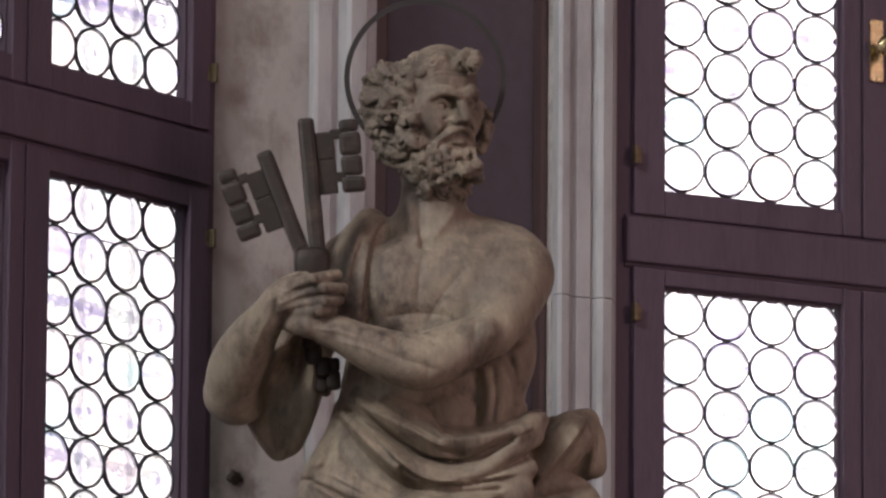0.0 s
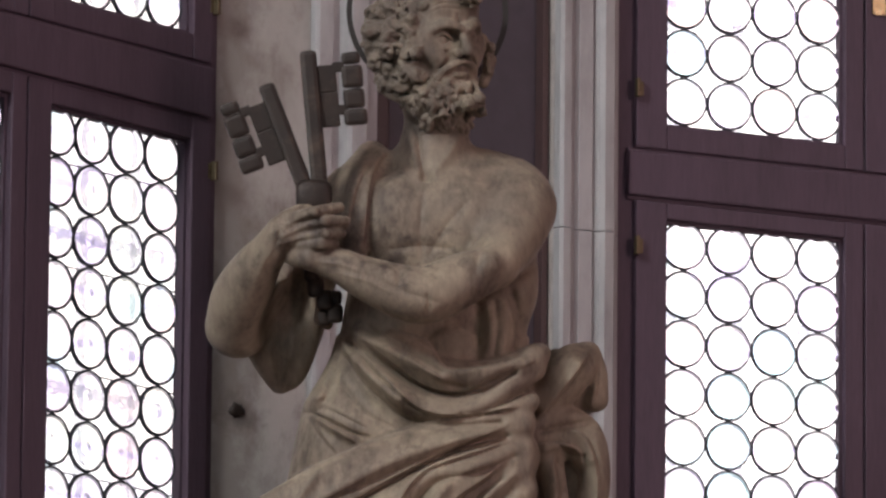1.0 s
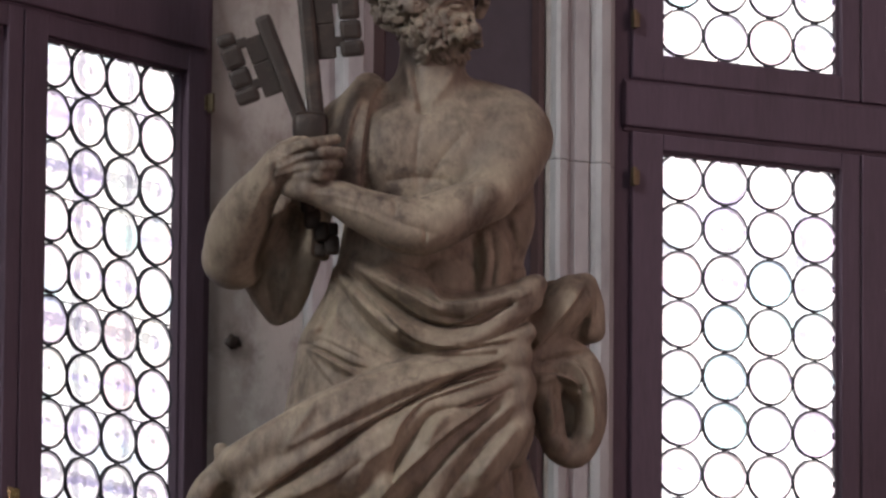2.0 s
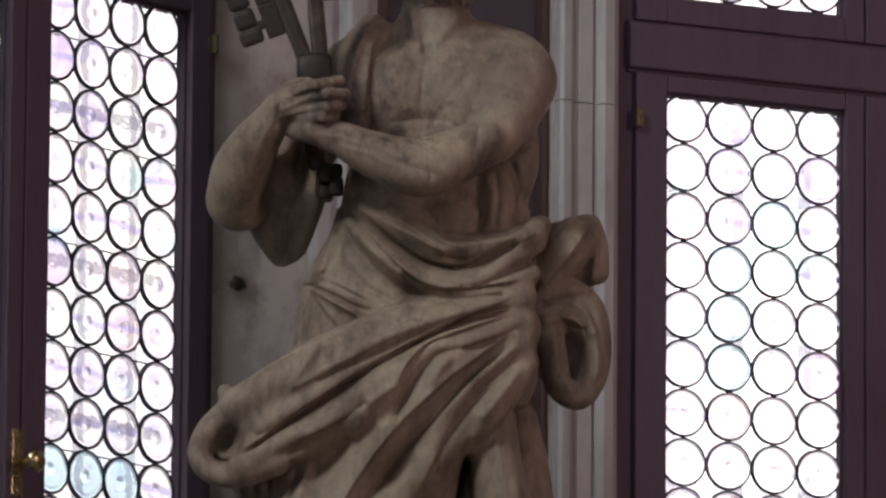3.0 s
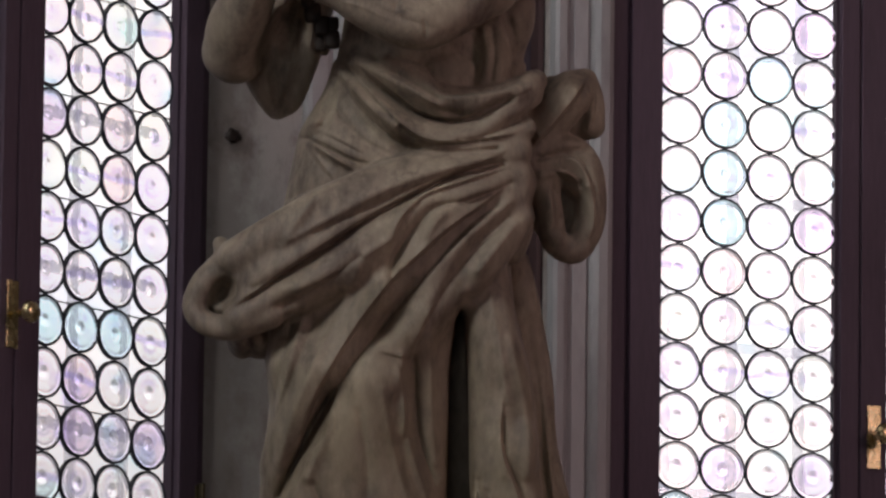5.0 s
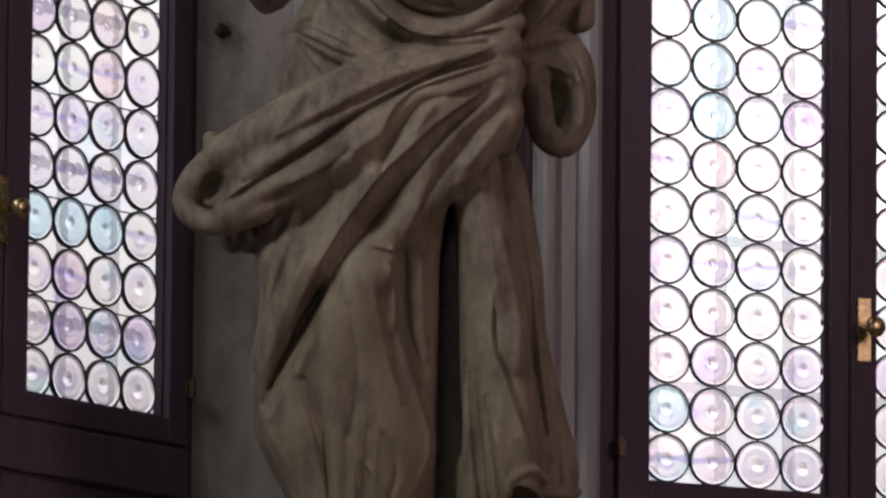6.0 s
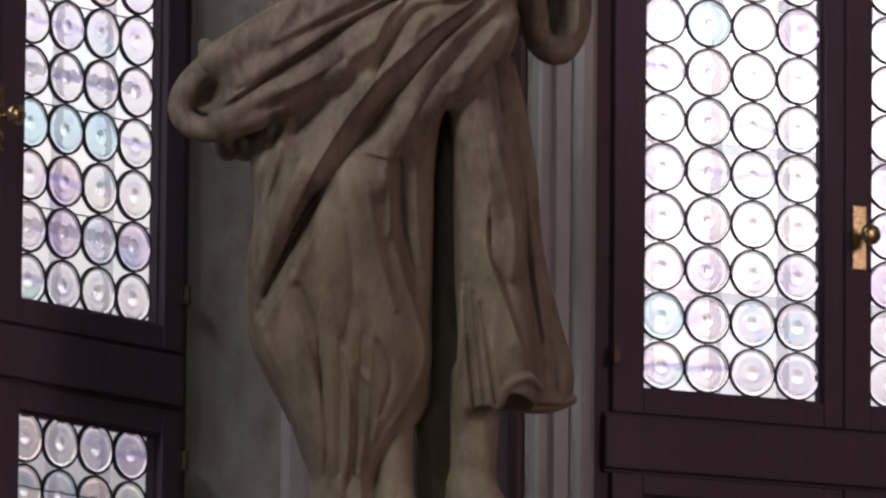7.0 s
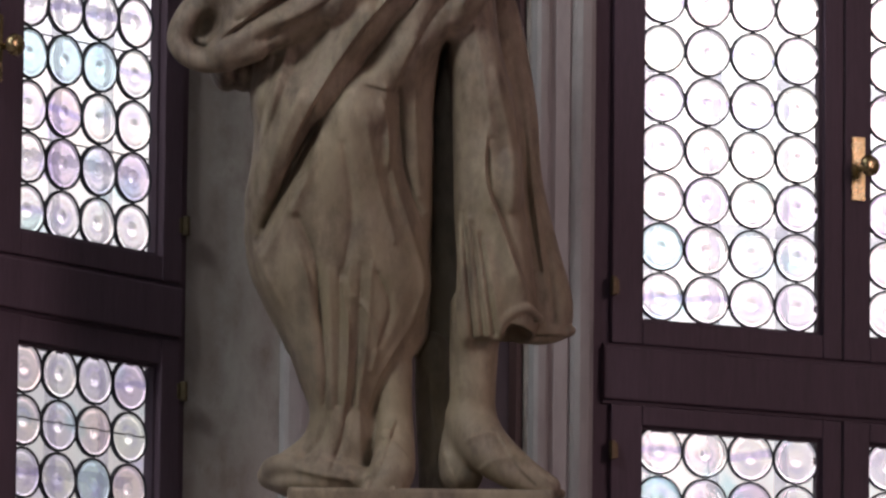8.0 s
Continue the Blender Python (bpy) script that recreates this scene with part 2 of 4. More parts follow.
def distance_material():
    """Hazy white daylight with faint blue-grey bands low down."""
    m = bpy.data.materials.new("bright_haze")
    m.use_nodes = True
    n, ln = m.node_tree.nodes, m.node_tree.links
    n.remove(n["Principled BSDF"])
    em = n.new("ShaderNodeEmission")
    co = n.new("ShaderNodeTexCoord")
    mp = n.new("ShaderNodeMapping")
    mp.inputs["Scale"].default_value = (0.5, 0.5, 3.2)
    tex = n.new("ShaderNodeTexNoise")
    tex.inputs["Scale"].default_value, tex.inputs["Detail"].default_value = 1.4, 5
    ln.new(co.outputs["Object"], mp.inputs[0])
    ln.new(mp.outputs[0], tex.inputs["Vector"])
    ramp = n.new("ShaderNodeValToRGB")
    els = ramp.color_ramp.elements
    els[0].position, els[0].color = 0.36, (0.89, 0.87, 0.93, 1)
    els[1].position, els[1].color = 0.52, (1.0, 0.955, 0.935, 1)
    ln.new(tex.outputs["Fac"], ramp.inputs[0])
    ln.new(ramp.outputs[0], em.inputs["Color"])
    sep = n.new("ShaderNodeSeparateXYZ")
    ln.new(co.outputs["Object"], sep.inputs[0])
    up = n.new("ShaderNodeMapRange")
    for key, val in (("From Min", 5.5), ("From Max", 6.7), ("To Min", 1.0), ("To Max", 2.8)):
        up.inputs[key].default_value = val
    side = n.new("ShaderNodeMapRange")
    for key, val in (("From Min", -0.6), ("From Max", 0.4), ("To Min", 0.82), ("To Max", 1.25)):
        side.inputs[key].default_value = val
    ln.new(sep.outputs["Z"], up.inputs["Value"])
    ln.new(sep.outputs["X"], side.inputs["Value"])
    mul = n.new("ShaderNodeMath")
    mul.operation = "MULTIPLY"
    ln.new(up.outputs[0], mul.inputs[0])
    ln.new(side.outputs[0], mul.inputs[1])
    ln.new(mul.outputs[0], em.inputs["Strength"])
    ln.new(em.outputs[0], n["Material Output"].inputs["Surface"])
    return m


HAZE = distance_material()


# ---- building helpers ----
def part(name, bm, mat, parent=None, label="", bevel=0.0, smooth=False):
    """Link a bmesh as one mesh object, under a thing or a part."""
    if bevel:
        bmesh.ops.bevel(bm, geom=bm.edges[:], offset=bevel, segments=2, profile=0.6, affect="EDGES")
    me = bpy.data.meshes.new(name)
    bm.to_mesh(me)
    bm.free()
    for mm in (mat if isinstance(mat, (list, tuple)) else [mat]):
        me.materials.append(mm)
    if smooth:
        me.shade_smooth()
    ob = new(name, me)
    if parent:
        ob.parent = parent
    return tagged(ob, label) if label else ob


def box(x0, x1, y0, y1, z0, z1, bm=None):
    bm = bm or bmesh.new()
    vs = [bm.verts.new(c) for c in ((x0, y0, z0), (x1, y0, z0), (x1, y1, z0), (x0, y1, z0), (x0, y0, z1), (x1, y0, z1), (x1, y1, z1), (x0, y1, z1))]
    for f in ((0, 3, 2, 1), (4, 5, 6, 7), (0, 1, 5, 4), (1, 2, 6, 5), (2, 3, 7, 6), (3, 0, 4, 7)):
        bm.faces.new([vs[i] for i in f])
    return bm


def prism(outline, z0, z1):
    """A plan outline, counter-clockwise, drawn up from z0 to z1."""
    bm = bmesh.new()
    low = [bm.verts.new((x, y, z0)) for x, y in outline]
    top = [bm.verts.new((x, y, z1)) for x, y in outline]
    n = len(outline)
    for i in range(n):
        bm.faces.new((low[i], low[(i + 1) % n], top[(i + 1) % n], top[i]))
    bm.faces.new(low[::-1])
    bm.faces.new(top)
    return bm


def anchor(name, m, label="", category="", kind="", group=""):
    ob = new(name)
    ob.matrix_world = m
    return tagged(ob, label, category, group, kind)


# Wall frames: local x runs along the wall to the right, local -y faces the room.
LEFT = pose(-0.6118, 17.96, 0, 0, 0, 48.47)
RIGHT = pose(0.5768, 18.75, 0, 0, 0, 23.9)
PIER = pose(-0.4209, 18.1756, 0, 0, 0, 31.88)

# ---- room shell ----
GROUND, TOP = 0.0, 10.5


def wall(name, m, x0, x1, thick, mat, openings=(), y=0.0):
    """A wall slab along local x with rectangular openings (x0, x1, z0, z1) cut through it."""
    bm = bmesh.new()
    cuts = sorted(openings)
    x = x0
    for a, b, z0, z1 in cuts:
        if a - x > 0.001:
            box(x, a, y, y + thick, GROUND, TOP, bm)
        box(a, b, y, y + thick, GROUND, z0, bm)
        box(a, b, y, y + thick, z1, TOP, bm)
        x = b
    if x1 - x > 0.001:
        box(x, x1, y, y + thick, GROUND, TOP, bm)
    ob = part(name, bm, mat)
    ob.matrix_world = m
    return tagged(ob, "plain pale plastered church wall", "wall", kind="structure")


WIN_L = (-0.735, 0.285, 3.30, 7.30)
WIN_R = (-0.282, 0.830, 3.30, 7.30)
wall("wall_left_bay", LEFT, -6.0, 0.285, 0.35, PLASTER, [WIN_L], -0.03)
wall("wall_right_bay", RIGHT, -0.282, 6.0, 0.35, PLASTER, [WIN_R], -0.03)
# the openings in these three walls are unseen, added to hold the lamps
wall("wall_west", pose(-4.59, 13.5, 0, 0, 0, 90), -16.5, 0.0, 0.4, NAVE, [(-2.3, -0.2, 7.9, 10.2)], 0.0)
wall("wall_east", pose(6.06, 21.2, 0, 0, 0, -90), 0.0, 24.2, 0.4, NAVE, [(7.0, 9.4, 4.9, 8.0)], 0.0)
wall("wall_south", pose(7.0, -3.0, 0, 0, 0, 180), 0.0, 12.0, 0.4, NAVE, [(6.5, 10.3, 4.1, 8.9)])
tagged(part("floor", box(-7, 9, -4, 25, -0.2, 0.0), FLOOR), "worn grey stone church floor", "floor", kind="structure")
# the square hole is unseen too, added for the overhead lamp
roof = bmesh.new()
for b in ((-7, -2.6, -4, 25), (0.0, 9, -4, 25), (-2.6, 0.0, -4, 12.1), (-2.6, 0.0, 14.7, 25)):
    box(*b, TOP, TOP + 0.2, roof)
tagged(part("ceiling", roof, NAVE), "plain plastered church ceiling with a square opening added for a lamp", "ceiling", kind="structure")
tagged(part("backdrop", box(-16, 16, 27.0, 27.1, 0.0, 22.0), HAZE), "bright hazy daylight beyond the windows", "sky", kind="structure")

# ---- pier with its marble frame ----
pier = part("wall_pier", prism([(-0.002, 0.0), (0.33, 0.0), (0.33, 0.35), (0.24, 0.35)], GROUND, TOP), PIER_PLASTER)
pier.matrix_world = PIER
tagged(pier, "stained pale plaster pier between two leaded windows", "wall", kind="structure")
stub = bmesh.new()
bmesh.ops.create_uvsphere(stub, u_segments=14, v_segments=8, radius=1.0)
for w in stub.verts:
    rough = 1 + 0.6 * noise.noise(w.co * 2.3)
    w.co = (0.0507 + 0.017 * rough * w.co.x, 0.006 * w.co.y, 5.230 + 0.013 * rough * w.co.z)
part("stub", stub, BRONZE, pier, "small dark iron stub in the plaster", smooth=True)
back = part("wall_niche", box(0.33, 0.735, 0.035, 0.35, GROUND, TOP), SLATE)
back.matrix_world = PIER
tagged(back, "dark slate panel behind the statue", "wall panel", kind="structure")
edge = part("wall_return", box(0.735, 0.874, 0.0, 0.35, GROUND, TOP), PLASTER)
edge.matrix_world = PIER
tagged(edge, "narrow plastered wall return beside the window", "wall", kind="structure")


def moulding(name, outline, mat, label, z_joint):
    """A vertical moulded strip in two lengths that meet in a fine joint."""
    top = anchor(name, PIER, label, "moulding", "structure")
    for z0, z1 in ((GROUND, z_joint - 0.001), (z_joint + 0.001, TOP)):
        part("length", prism(outline, z0, z1), mat, top)


moulding("trim_left", [(0.200, 0.0), (0.200, -0.018), (0.207, -0.022), (0.236, -0.022), (0.242, -0.014), (0.254, -0.014), (0.260, -0.034), (0.268, -0.04),
                       (0.300, -0.04), (0.306, -0.034), (0.309, -0.026), (0.330, -0.026), (0.330, 0.0)], MARBLE, "pale grey marble moulded frame strip", 5.20)
moulding("trim_red", [(0.332, 0.035), (0.332, 0.005), (0.336, 0.002), (0.370, 0.002), (0.378, 0.010), (0.380, 0.035)], REDSTONE, "dark red marble fillet beside the slate panel", 5.9)
moulding("trim_red", [(0.716, 0.035), (0.718, 0.012), (0.731, 0.012), (0.733, 0.035)], REDSTONE, "dark red marble fillet beside the slate panel", 5.4)
moulding("trim_right", [(0.736, 0.0), (0.736, -0.02), (0.742, -0.026), (0.758, -0.026), (0.764, -0.018), (0.772, -0.014), (0.780, -0.02), (0.806, -0.024),
                        (0.813, -0.018), (0.818, -0.030), (0.826, -0.038), (0.846, -0.038), (0.852, -0.03), (0.856, -0.018), (0.870, -0.014), (0.872, 0.0)],
         MARBLE, "pale grey marble moulded frame strip", 5.655)

# ---- leaded windows ----


def roundel_mesh(r):
    """A spun glass disc with a pontil boss, set in a lead came."""
    bm = bmesh.new()
    steps = 28
    prof = [(0.0, 0.0036), (0.10, 0.0034), (0.2, 0.0025), (0.36, 0.0021), (0.5, 0.0027), (0.66, 0.0020), (0.82, 0.0026), (0.98, 0.0030)]
    for side in (-1, 1):
        rings = [[bm.verts.new((0, side * prof[0][1], 0))]]
        for q, h in prof[1:]:
            rings.append([bm.verts.new((q * r * math.cos(a), side * h, q * r * math.sin(a))) for a in (2 * math.pi * i / steps for i in range(steps))])
        for a, b in zip(rings, rings[1:]):
            for i in range(steps):
                j = (i + 1) % steps
                f = [a[0], b[i], b[j]] if len(a) == 1 else [a[i], b[i], b[j], a[j]]
                bm.faces.new(f if side > 0 else f[::-1])
        if side < 0:
            rim = rings[-1]
    for i in range(steps):
        j = (i + 1) % steps
        bm.faces.new((rim[i], rim[j], rings[-1][j], rings[-1][i]))
    # the came: a flat lead ring
    sec = [(0.974, -0.0045), (1.022, -0.0055), (1.034, 0.0), (1.022, 0.0055), (0.974, 0.0045)]
    loops = [[bm.verts.new((q * r * math.cos(a), h, q * r * math.sin(a))) for q, h in sec] for a in (2 * math.pi * i / steps for i in range(steps))]
    for i in range(steps):
        a, b = loops[i], loops[(i + 1) % steps]
        for k in range(len(sec)):
            f = bm.faces.new((a[k], a[(k + 1) % len(sec)], b[(k + 1) % len(sec)], b[k]))
            f.material_index = 1
    bmesh.ops.recalc_face_normals(bm, faces=bm.faces[:])
    me = bpy.data.meshes.new("roundel")
    bm.to_mesh(me)
    bm.free()
    me.materials.append(ROUNDEL_GLASS)
    me.materials.append(LEAD)
    me.shade_smooth()
    return me


ROUNDEL = roundel_mesh(0.0445)


def casement(window, x0, x1, z0, z1, stile_l, stile_r, rail_b, rail_t, cols, first, pitch, row_first, rows, row_pitch):
    """A wooden casement with four rails, and a pane of leaded roundels."""
    leaf = part("casement", box(x0, x0 + stile_l, -0.012, 0.03, z0, z1), WOOD, window, bevel=0.003)
    for nm, b in (("stile", (x1 - stile_r, x1, -0.012, 0.03, z0, z1)), ("rail", (x0 + stile_l, x1 - stile_r, -0.011, 0.029, z0, z0 + rail_b)),
                  ("rail", (x0 + stile_l, x1 - stile_r, -0.011, 0.029, z1 - rail_t, z1))):
        part(nm, box(*b), WOOD, leaf, bevel=0.003)
    gx0, gx1, gz0, gz1 = x0 + stile_l, x1 - stile_r, z0 + rail_b, z1 - rail_t
    bead = 0.006
    for b in ((gx0, gx0 + bead, 0.002, 0.02, gz0, gz1), (gx1 - bead, gx1, 0.002, 0.02, gz0, gz1), (gx0 + bead, gx1 - bead, 0.002, 0.02, gz0, gz0 + bead), (gx0 + bead, gx1 - bead, 0.002, 0.02, gz1 - bead, gz1)):
        part("glazing_bead", box(*b), WOOD, leaf)
    pane = part("pane", box(gx0, gx1, 0.016, 0.018, gz0, gz1), CLEAR_GLASS, leaf)
    pane.visible_shadow = False
    z = gz0 + 0.18
    while window.name == "window_1" and z < gz1 - 0.05:
        part("saddle_bar", box(gx0, gx1, 0.022, 0.025, z - 0.0012, z + 0.0012), LEAD, leaf)
        z += 2 * row_pitch
    for i in range(rows):
        for j in range(cols):
            d = new("roundel", ROUNDEL)
            d.parent = leaf
            d.matrix_basis = pose(first + j * pitch, 0.009, row_first - i * row_pitch, 0, random.uniform(-9, 9) + random.choice((0, 180)), 0) @ Matrix.Diagonal((pitch / 0.0925, 1, row_pitch / 0.0925, 1))
            d.visible_shadow = False
    return leaf


def hinge(window, x, z, mirrored=1):
    h = part("hinge", box(x - 0.004, x + 0.004, -0.026, -0.012, z - 0.018, z + 0.018), DULL_BRASS, window, "small worn brass hinge", bevel=0.002)
    part("hinge_leaf", box(x - 0.004 + 0.006 * mirrored, x + 0.006 + 0.008 * mirrored, -0.0155, -0.0125, z - 0.014, z + 0.014), DULL_BRASS, h)


def turned(profile, steps=20):
    """A solid of revolution about local -y from (radius, distance) pairs."""
    bm = bmesh.new()
    rings = [[bm.verts.new((r * math.cos(2 * math.pi * i / steps), -d, r * math.sin(2 * math.pi * i / steps))) for i in range(steps)] for r, d in profile]
    for a, b in zip(rings, rings[1:]):
        for i in range(steps):
            bm.faces.new((a[i], a[(i + 1) % steps], b[(i + 1) % steps], b[i]))
    bm.faces.new(rings[-1])
    bm.faces.new(rings[0][::-1])
    bmesh.ops.recalc_face_normals(bm, faces=bm.faces[:])
    return bm


def window_handle(window, x, z, height=0.122):
    plate = part("handle_plate", box(x - 0.0145, x + 0.0145, -0.017, -0.0125, z - height / 2, z + height / 2), BRASS, window, "polished brass handle plate", bevel=0.0015)
    k = part("knob", turned([(0.006, 0.0), (0.006, 0.028), (0.009, 0.031), (0.018, 0.036), (0.021, 0.042), (0.018, 0.049), (0.009, 0.053)]), BRASS, plate, smooth=True)
    k.matrix_basis = pose(x + 0.002, -0.017, z, 0, 0, 0)
    for dz in (-0.05, 0.05):
        s = part("screw", turned([(0.0035, 0.0), (0.003, 0.0015)], 8), BRASS, plate)
        s.matrix_basis = pose(x, -0.017, z + dz)


def window_frame(name, m, span, label):
    """The fixed wooden frame of a tall window."""
    x0, x1, z0, z1 = span
    win = anchor(name, m, label, "window", "structure")
    # fixed frame
    for nm, b in (("jamb", (x0 - 0.04, x0 + 0.046, 0.002, 0.03, z0, z1)), ("jamb", (x1 - 0.022, x1 + 0.04, 0.002, 0.03, z0, z1)), ("head", (x0 + 0.022, x1 - 0.022, -0.02, 0.06, z1 - 0.05, z1)),
                  ("sill", (x0 + 0.022, x1 - 0.022, -0.05, 0.06, z0, z0 + 0.05))):
        part(nm, box(*b), WOOD, win, bevel=0.004)
    return win


def fill_window(win, leaves, levels, trans):
    for tz0, tz1, a, b in trans:
        part("transom", box(a, b, -0.016, 0.030, tz0, tz1), WOOD, win, bevel=0.004)
        part("rebate", box(a, b, 0.031, 0.045, tz0 - 0.02, tz1 + 0.02), WOOD, win)
        for f0, f1 in ((tz0 - 0.0068, tz0 - 0.0006), (tz1 + 0.0006, tz1 + 0.0068)):
            part("fillet", box(a + 0.002, b - 0.002, -0.006, 0.029, f0, f1), WOOD, win)
    for lx0, lx1, gx0, gx1, first, pitch in leaves:
        for z0, z1, g0, g1, rf, n, rp in levels:
            casement(win, lx0, lx1, z0, z1, gx0 - lx0, lx1 - gx1, g0 - z0, z1 - g1, 4, first, pitch, rf, n, rp)


w1 = window_frame("window_1", LEFT, WIN_L, "tall dark wooden window with leaded round glass")
fill_window(w1, [(-0.222, 0.262, -0.160, 0.211, -0.126, 0.0918), (-0.712, -0.226, -0.618, -0.264, -0.584, 0.0895)],
            [(5.868, 7.24, 5.916, 7.18, 7.097, 13, 0.0945), (4.452, 5.757, 4.497, 5.718, 5.676, 13, 0.0947), (3.36, 4.345, 3.42, 4.299, 4.255, 9, 0.0945)],
            [(5.765, 5.860, -0.713, 0.263), (4.353, 4.444, -0.713, 0.263)])
for z in (5.977, 5.665, 4.558, 4.255):
    hinge(w1, 0.2635, z, -1)
window_handle(w1, -0.235, 4.816)

w2 = window_frame("window_2", RIGHT, WIN_R, "tall dark wooden window with leaded round glass")
fill_window(w2, [(-0.242, 0.235, -0.178, 0.196, -0.134, 0.0942), (0.239, 0.808, 0.294, 0.668, 0.340, 0.0935)],
            [(5.832, 7.24, 5.879, 7.18, 7.06, 13, 0.0939), (4.430, 5.730, 4.475, 5.698, 5.654, 13, 0.0940), (3.36, 4.315, 3.42, 4.278, 4.237, 9, 0.0939)],
            [(5.738, 5.824, -0.259, 0.807), (4.323, 4.422, -0.259, 0.807)])
for z in (5.944, 5.640, 4.535, 4.227):
    hinge(w2, -0.2435, z, 1)
window_handle(w2, 0.2655, 4.796)
window_handle(w2, 0.2655, 6.20)


def outer_grille(win, x0, x1, z0, z1, bar_x, bar_z):
    """Bars of the grille outside the leaded glass, upright and level, see-through to look pale in glare."""
    x = bar_x - 0.141 * math.floor((bar_x - x0) / 0.141)
    while x < x1:
        ob = part("grille_bar", box(x - 0.012, x + 0.012, 0.100, 0.104, z0, z1), PALE_BAR, win)
        ob.visible_shadow = False
        x += 0.141
    z = bar_z - 0.285 * math.floor((bar_z - z0) / 0.285)
    while z < z1:
        ob = part("grille_bar", box(x0, x1, 0.106, 0.110, z - 0.011, z + 0.011), PALE_BAR, win)
        ob.visible_shadow = False
        z += 0.285


outer_grille(w1, -0.70, 0.26, 3.36, 7.24, 0.04, 4.95)
outer_grille(w2, -0.25, 0.80, 3.36, 7.24, 0.0215, 5.536)


# ---- statue: carved as one solid on a fine lattice ----
# Across, down and forward in millimetres from a datum above the halo.
STEP = 3.0
LOW = np.array([300.0, 60.0, -250.0])
SHAPE = (264, 645, 192)
SOLID = np.full(SHAPE, 60.0, np.float32)
AXES = [LOW[i] + STEP * np.arange(SHAPE[i], dtype=np.float32) for i in range(3)]


def region(lo, hi):
    a = np.clip(np.floor((np.array(lo) - LOW) / STEP).astype(int), 0, SHAPE)
    b = np.clip(np.ceil((np.array(hi) - LOW) / STEP).astype(int) + 1, 0, SHAPE)
    sl = tuple(slice(i, j) for i, j in zip(a, b))
    u, v, f = (AXES[i][sl[i]] for i in range(3))
    return sl, u[:, None, None], v[None, :, None], f[None, None, :]


def merge(sl, d, k, cut=False):
    """Smooth union with the solid, or smooth removal from it."""
    old = SOLID[sl]
    if cut:
        h = np.clip(0.5 - 0.5 * (old + d) / k, 0, 1)
        SOLID[sl] = old * (1 - h) - d * h + k * h * (1 - h)
    else:
        h = np.clip(0.5 + 0.5 * (d - old) / k, 0, 1)
        SOLID[sl] = d * (1 - h) + old * h - k * h * (1 - h)


def cone_distance(u, v, f, a, b, ra, rb, deep):
    """Distance to a tapered rod; deep stretches it front to back."""
    a, b = np.array(a, float), np.array(b, float)
    ax = b - a
    ax2 = ax.copy()
    ax2[2] /= deep
    du, dv, df = u - a[0], v - a[1], (f - a[2]) / deep
    t = np.clip((du * ax2[0] + dv * ax2[1] + df * ax2[2]) / max(1e-6, float(ax2 @ ax2)), 0, 1)
    return np.sqrt((du - t * ax2[0]) ** 2 + (dv - t * ax2[1]) ** 2 + (df - t * ax2[2]) ** 2) - (ra + (rb - ra) * t)


def smooth_path(pts, n):
    """Catmull-Rom samples through the points; every column is interpolated."""
    p = np.array(pts, float)
    if len(p) == 2:
        return p
    p = np.vstack([2 * p[0] - p[1], p, 2 * p[-1] - p[-2]])
    out = []
    for i in range(1, len(p) - 2):
        for t in np.linspace(0, 1, n, endpoint=False):
            out.append(0.5 * (2 * p[i] + (p[i + 1] - p[i - 1]) * t + (2 * p[i - 1] - 5 * p[i] + 4 * p[i + 1] - p[i + 2]) * t ** 2
                              + (3 * p[i] - p[i - 1] - 3 * p[i + 1] + p[i + 2]) * t ** 3))
    return np.array(out + [p[-2]])


def rod(*pts, k=12.0, deep=1.0, cut=False, n=5):
    """A rounded limb or fold through points (across, down, forward, radius)."""
    s = smooth_path(pts, n)
    r = s[:, 3].max() + 2 * k + 8
    lo, hi = s[:, :3].min(0) - r, s[:, :3].max(0) + r
    lo[2] -= r * max(0, deep - 1)
    hi[2] += r * max(0, deep - 1)
    sl, u, v, f = region(lo, hi)
    d = None
    for a, b in zip(s, s[1:]):
        e = cone_distance(u, v, f, a[:3], b[:3], a[3], b[3], deep)
        d = e if d is None else np.minimum(d, e)
    merge(sl, d * (1.0 if deep >= 1 else deep), k, cut)


def lump(u0, v0, f0, ru, rv, rf, turn=0.0, k=12.0, cut=False):
    """An ellipsoid, turned in the frontal plane by degrees."""
    m = max(ru, rv) + 2 * k + 6
    sl, u, v, f = region((u0 - m, v0 - m, f0 - rf - 2 * k - 6), (u0 + m, v0 + m, f0 + rf + 2 * k + 6))
    c, s = math.cos(radians(turn)), math.sin(radians(turn))
    du, dv, df = u - u0, v - v0, f - f0
    x, y = du * c + dv * s, dv * c - du * s
    q = np.sqrt((x / ru) ** 2 + (y / rv) ** 2 + (df / rf) ** 2)
    g = np.sqrt((x / ru ** 2) ** 2 + (y / rv ** 2) ** 2 + (df / rf ** 2) ** 2) + 1e-6
    merge(sl, q * (q - 1) / g, k, cut)


def front(u, v):
    """How far forward the solid reaches at a place in the frontal plane."""
    i = int(np.clip(round((u - LOW[0]) / STEP), 0, SHAPE[0] - 1))
    j = int(np.clip(round((v - LOW[1]) / STEP), 0, SHAPE[1] - 1))
    hit = np.nonzero(SOLID[i, j] < 0)[0]
    return LOW[2] + STEP * float(hit[-1]) if len(hit) else -999.0


RELIEF = np.zeros(SHAPE[:2], np.float32)


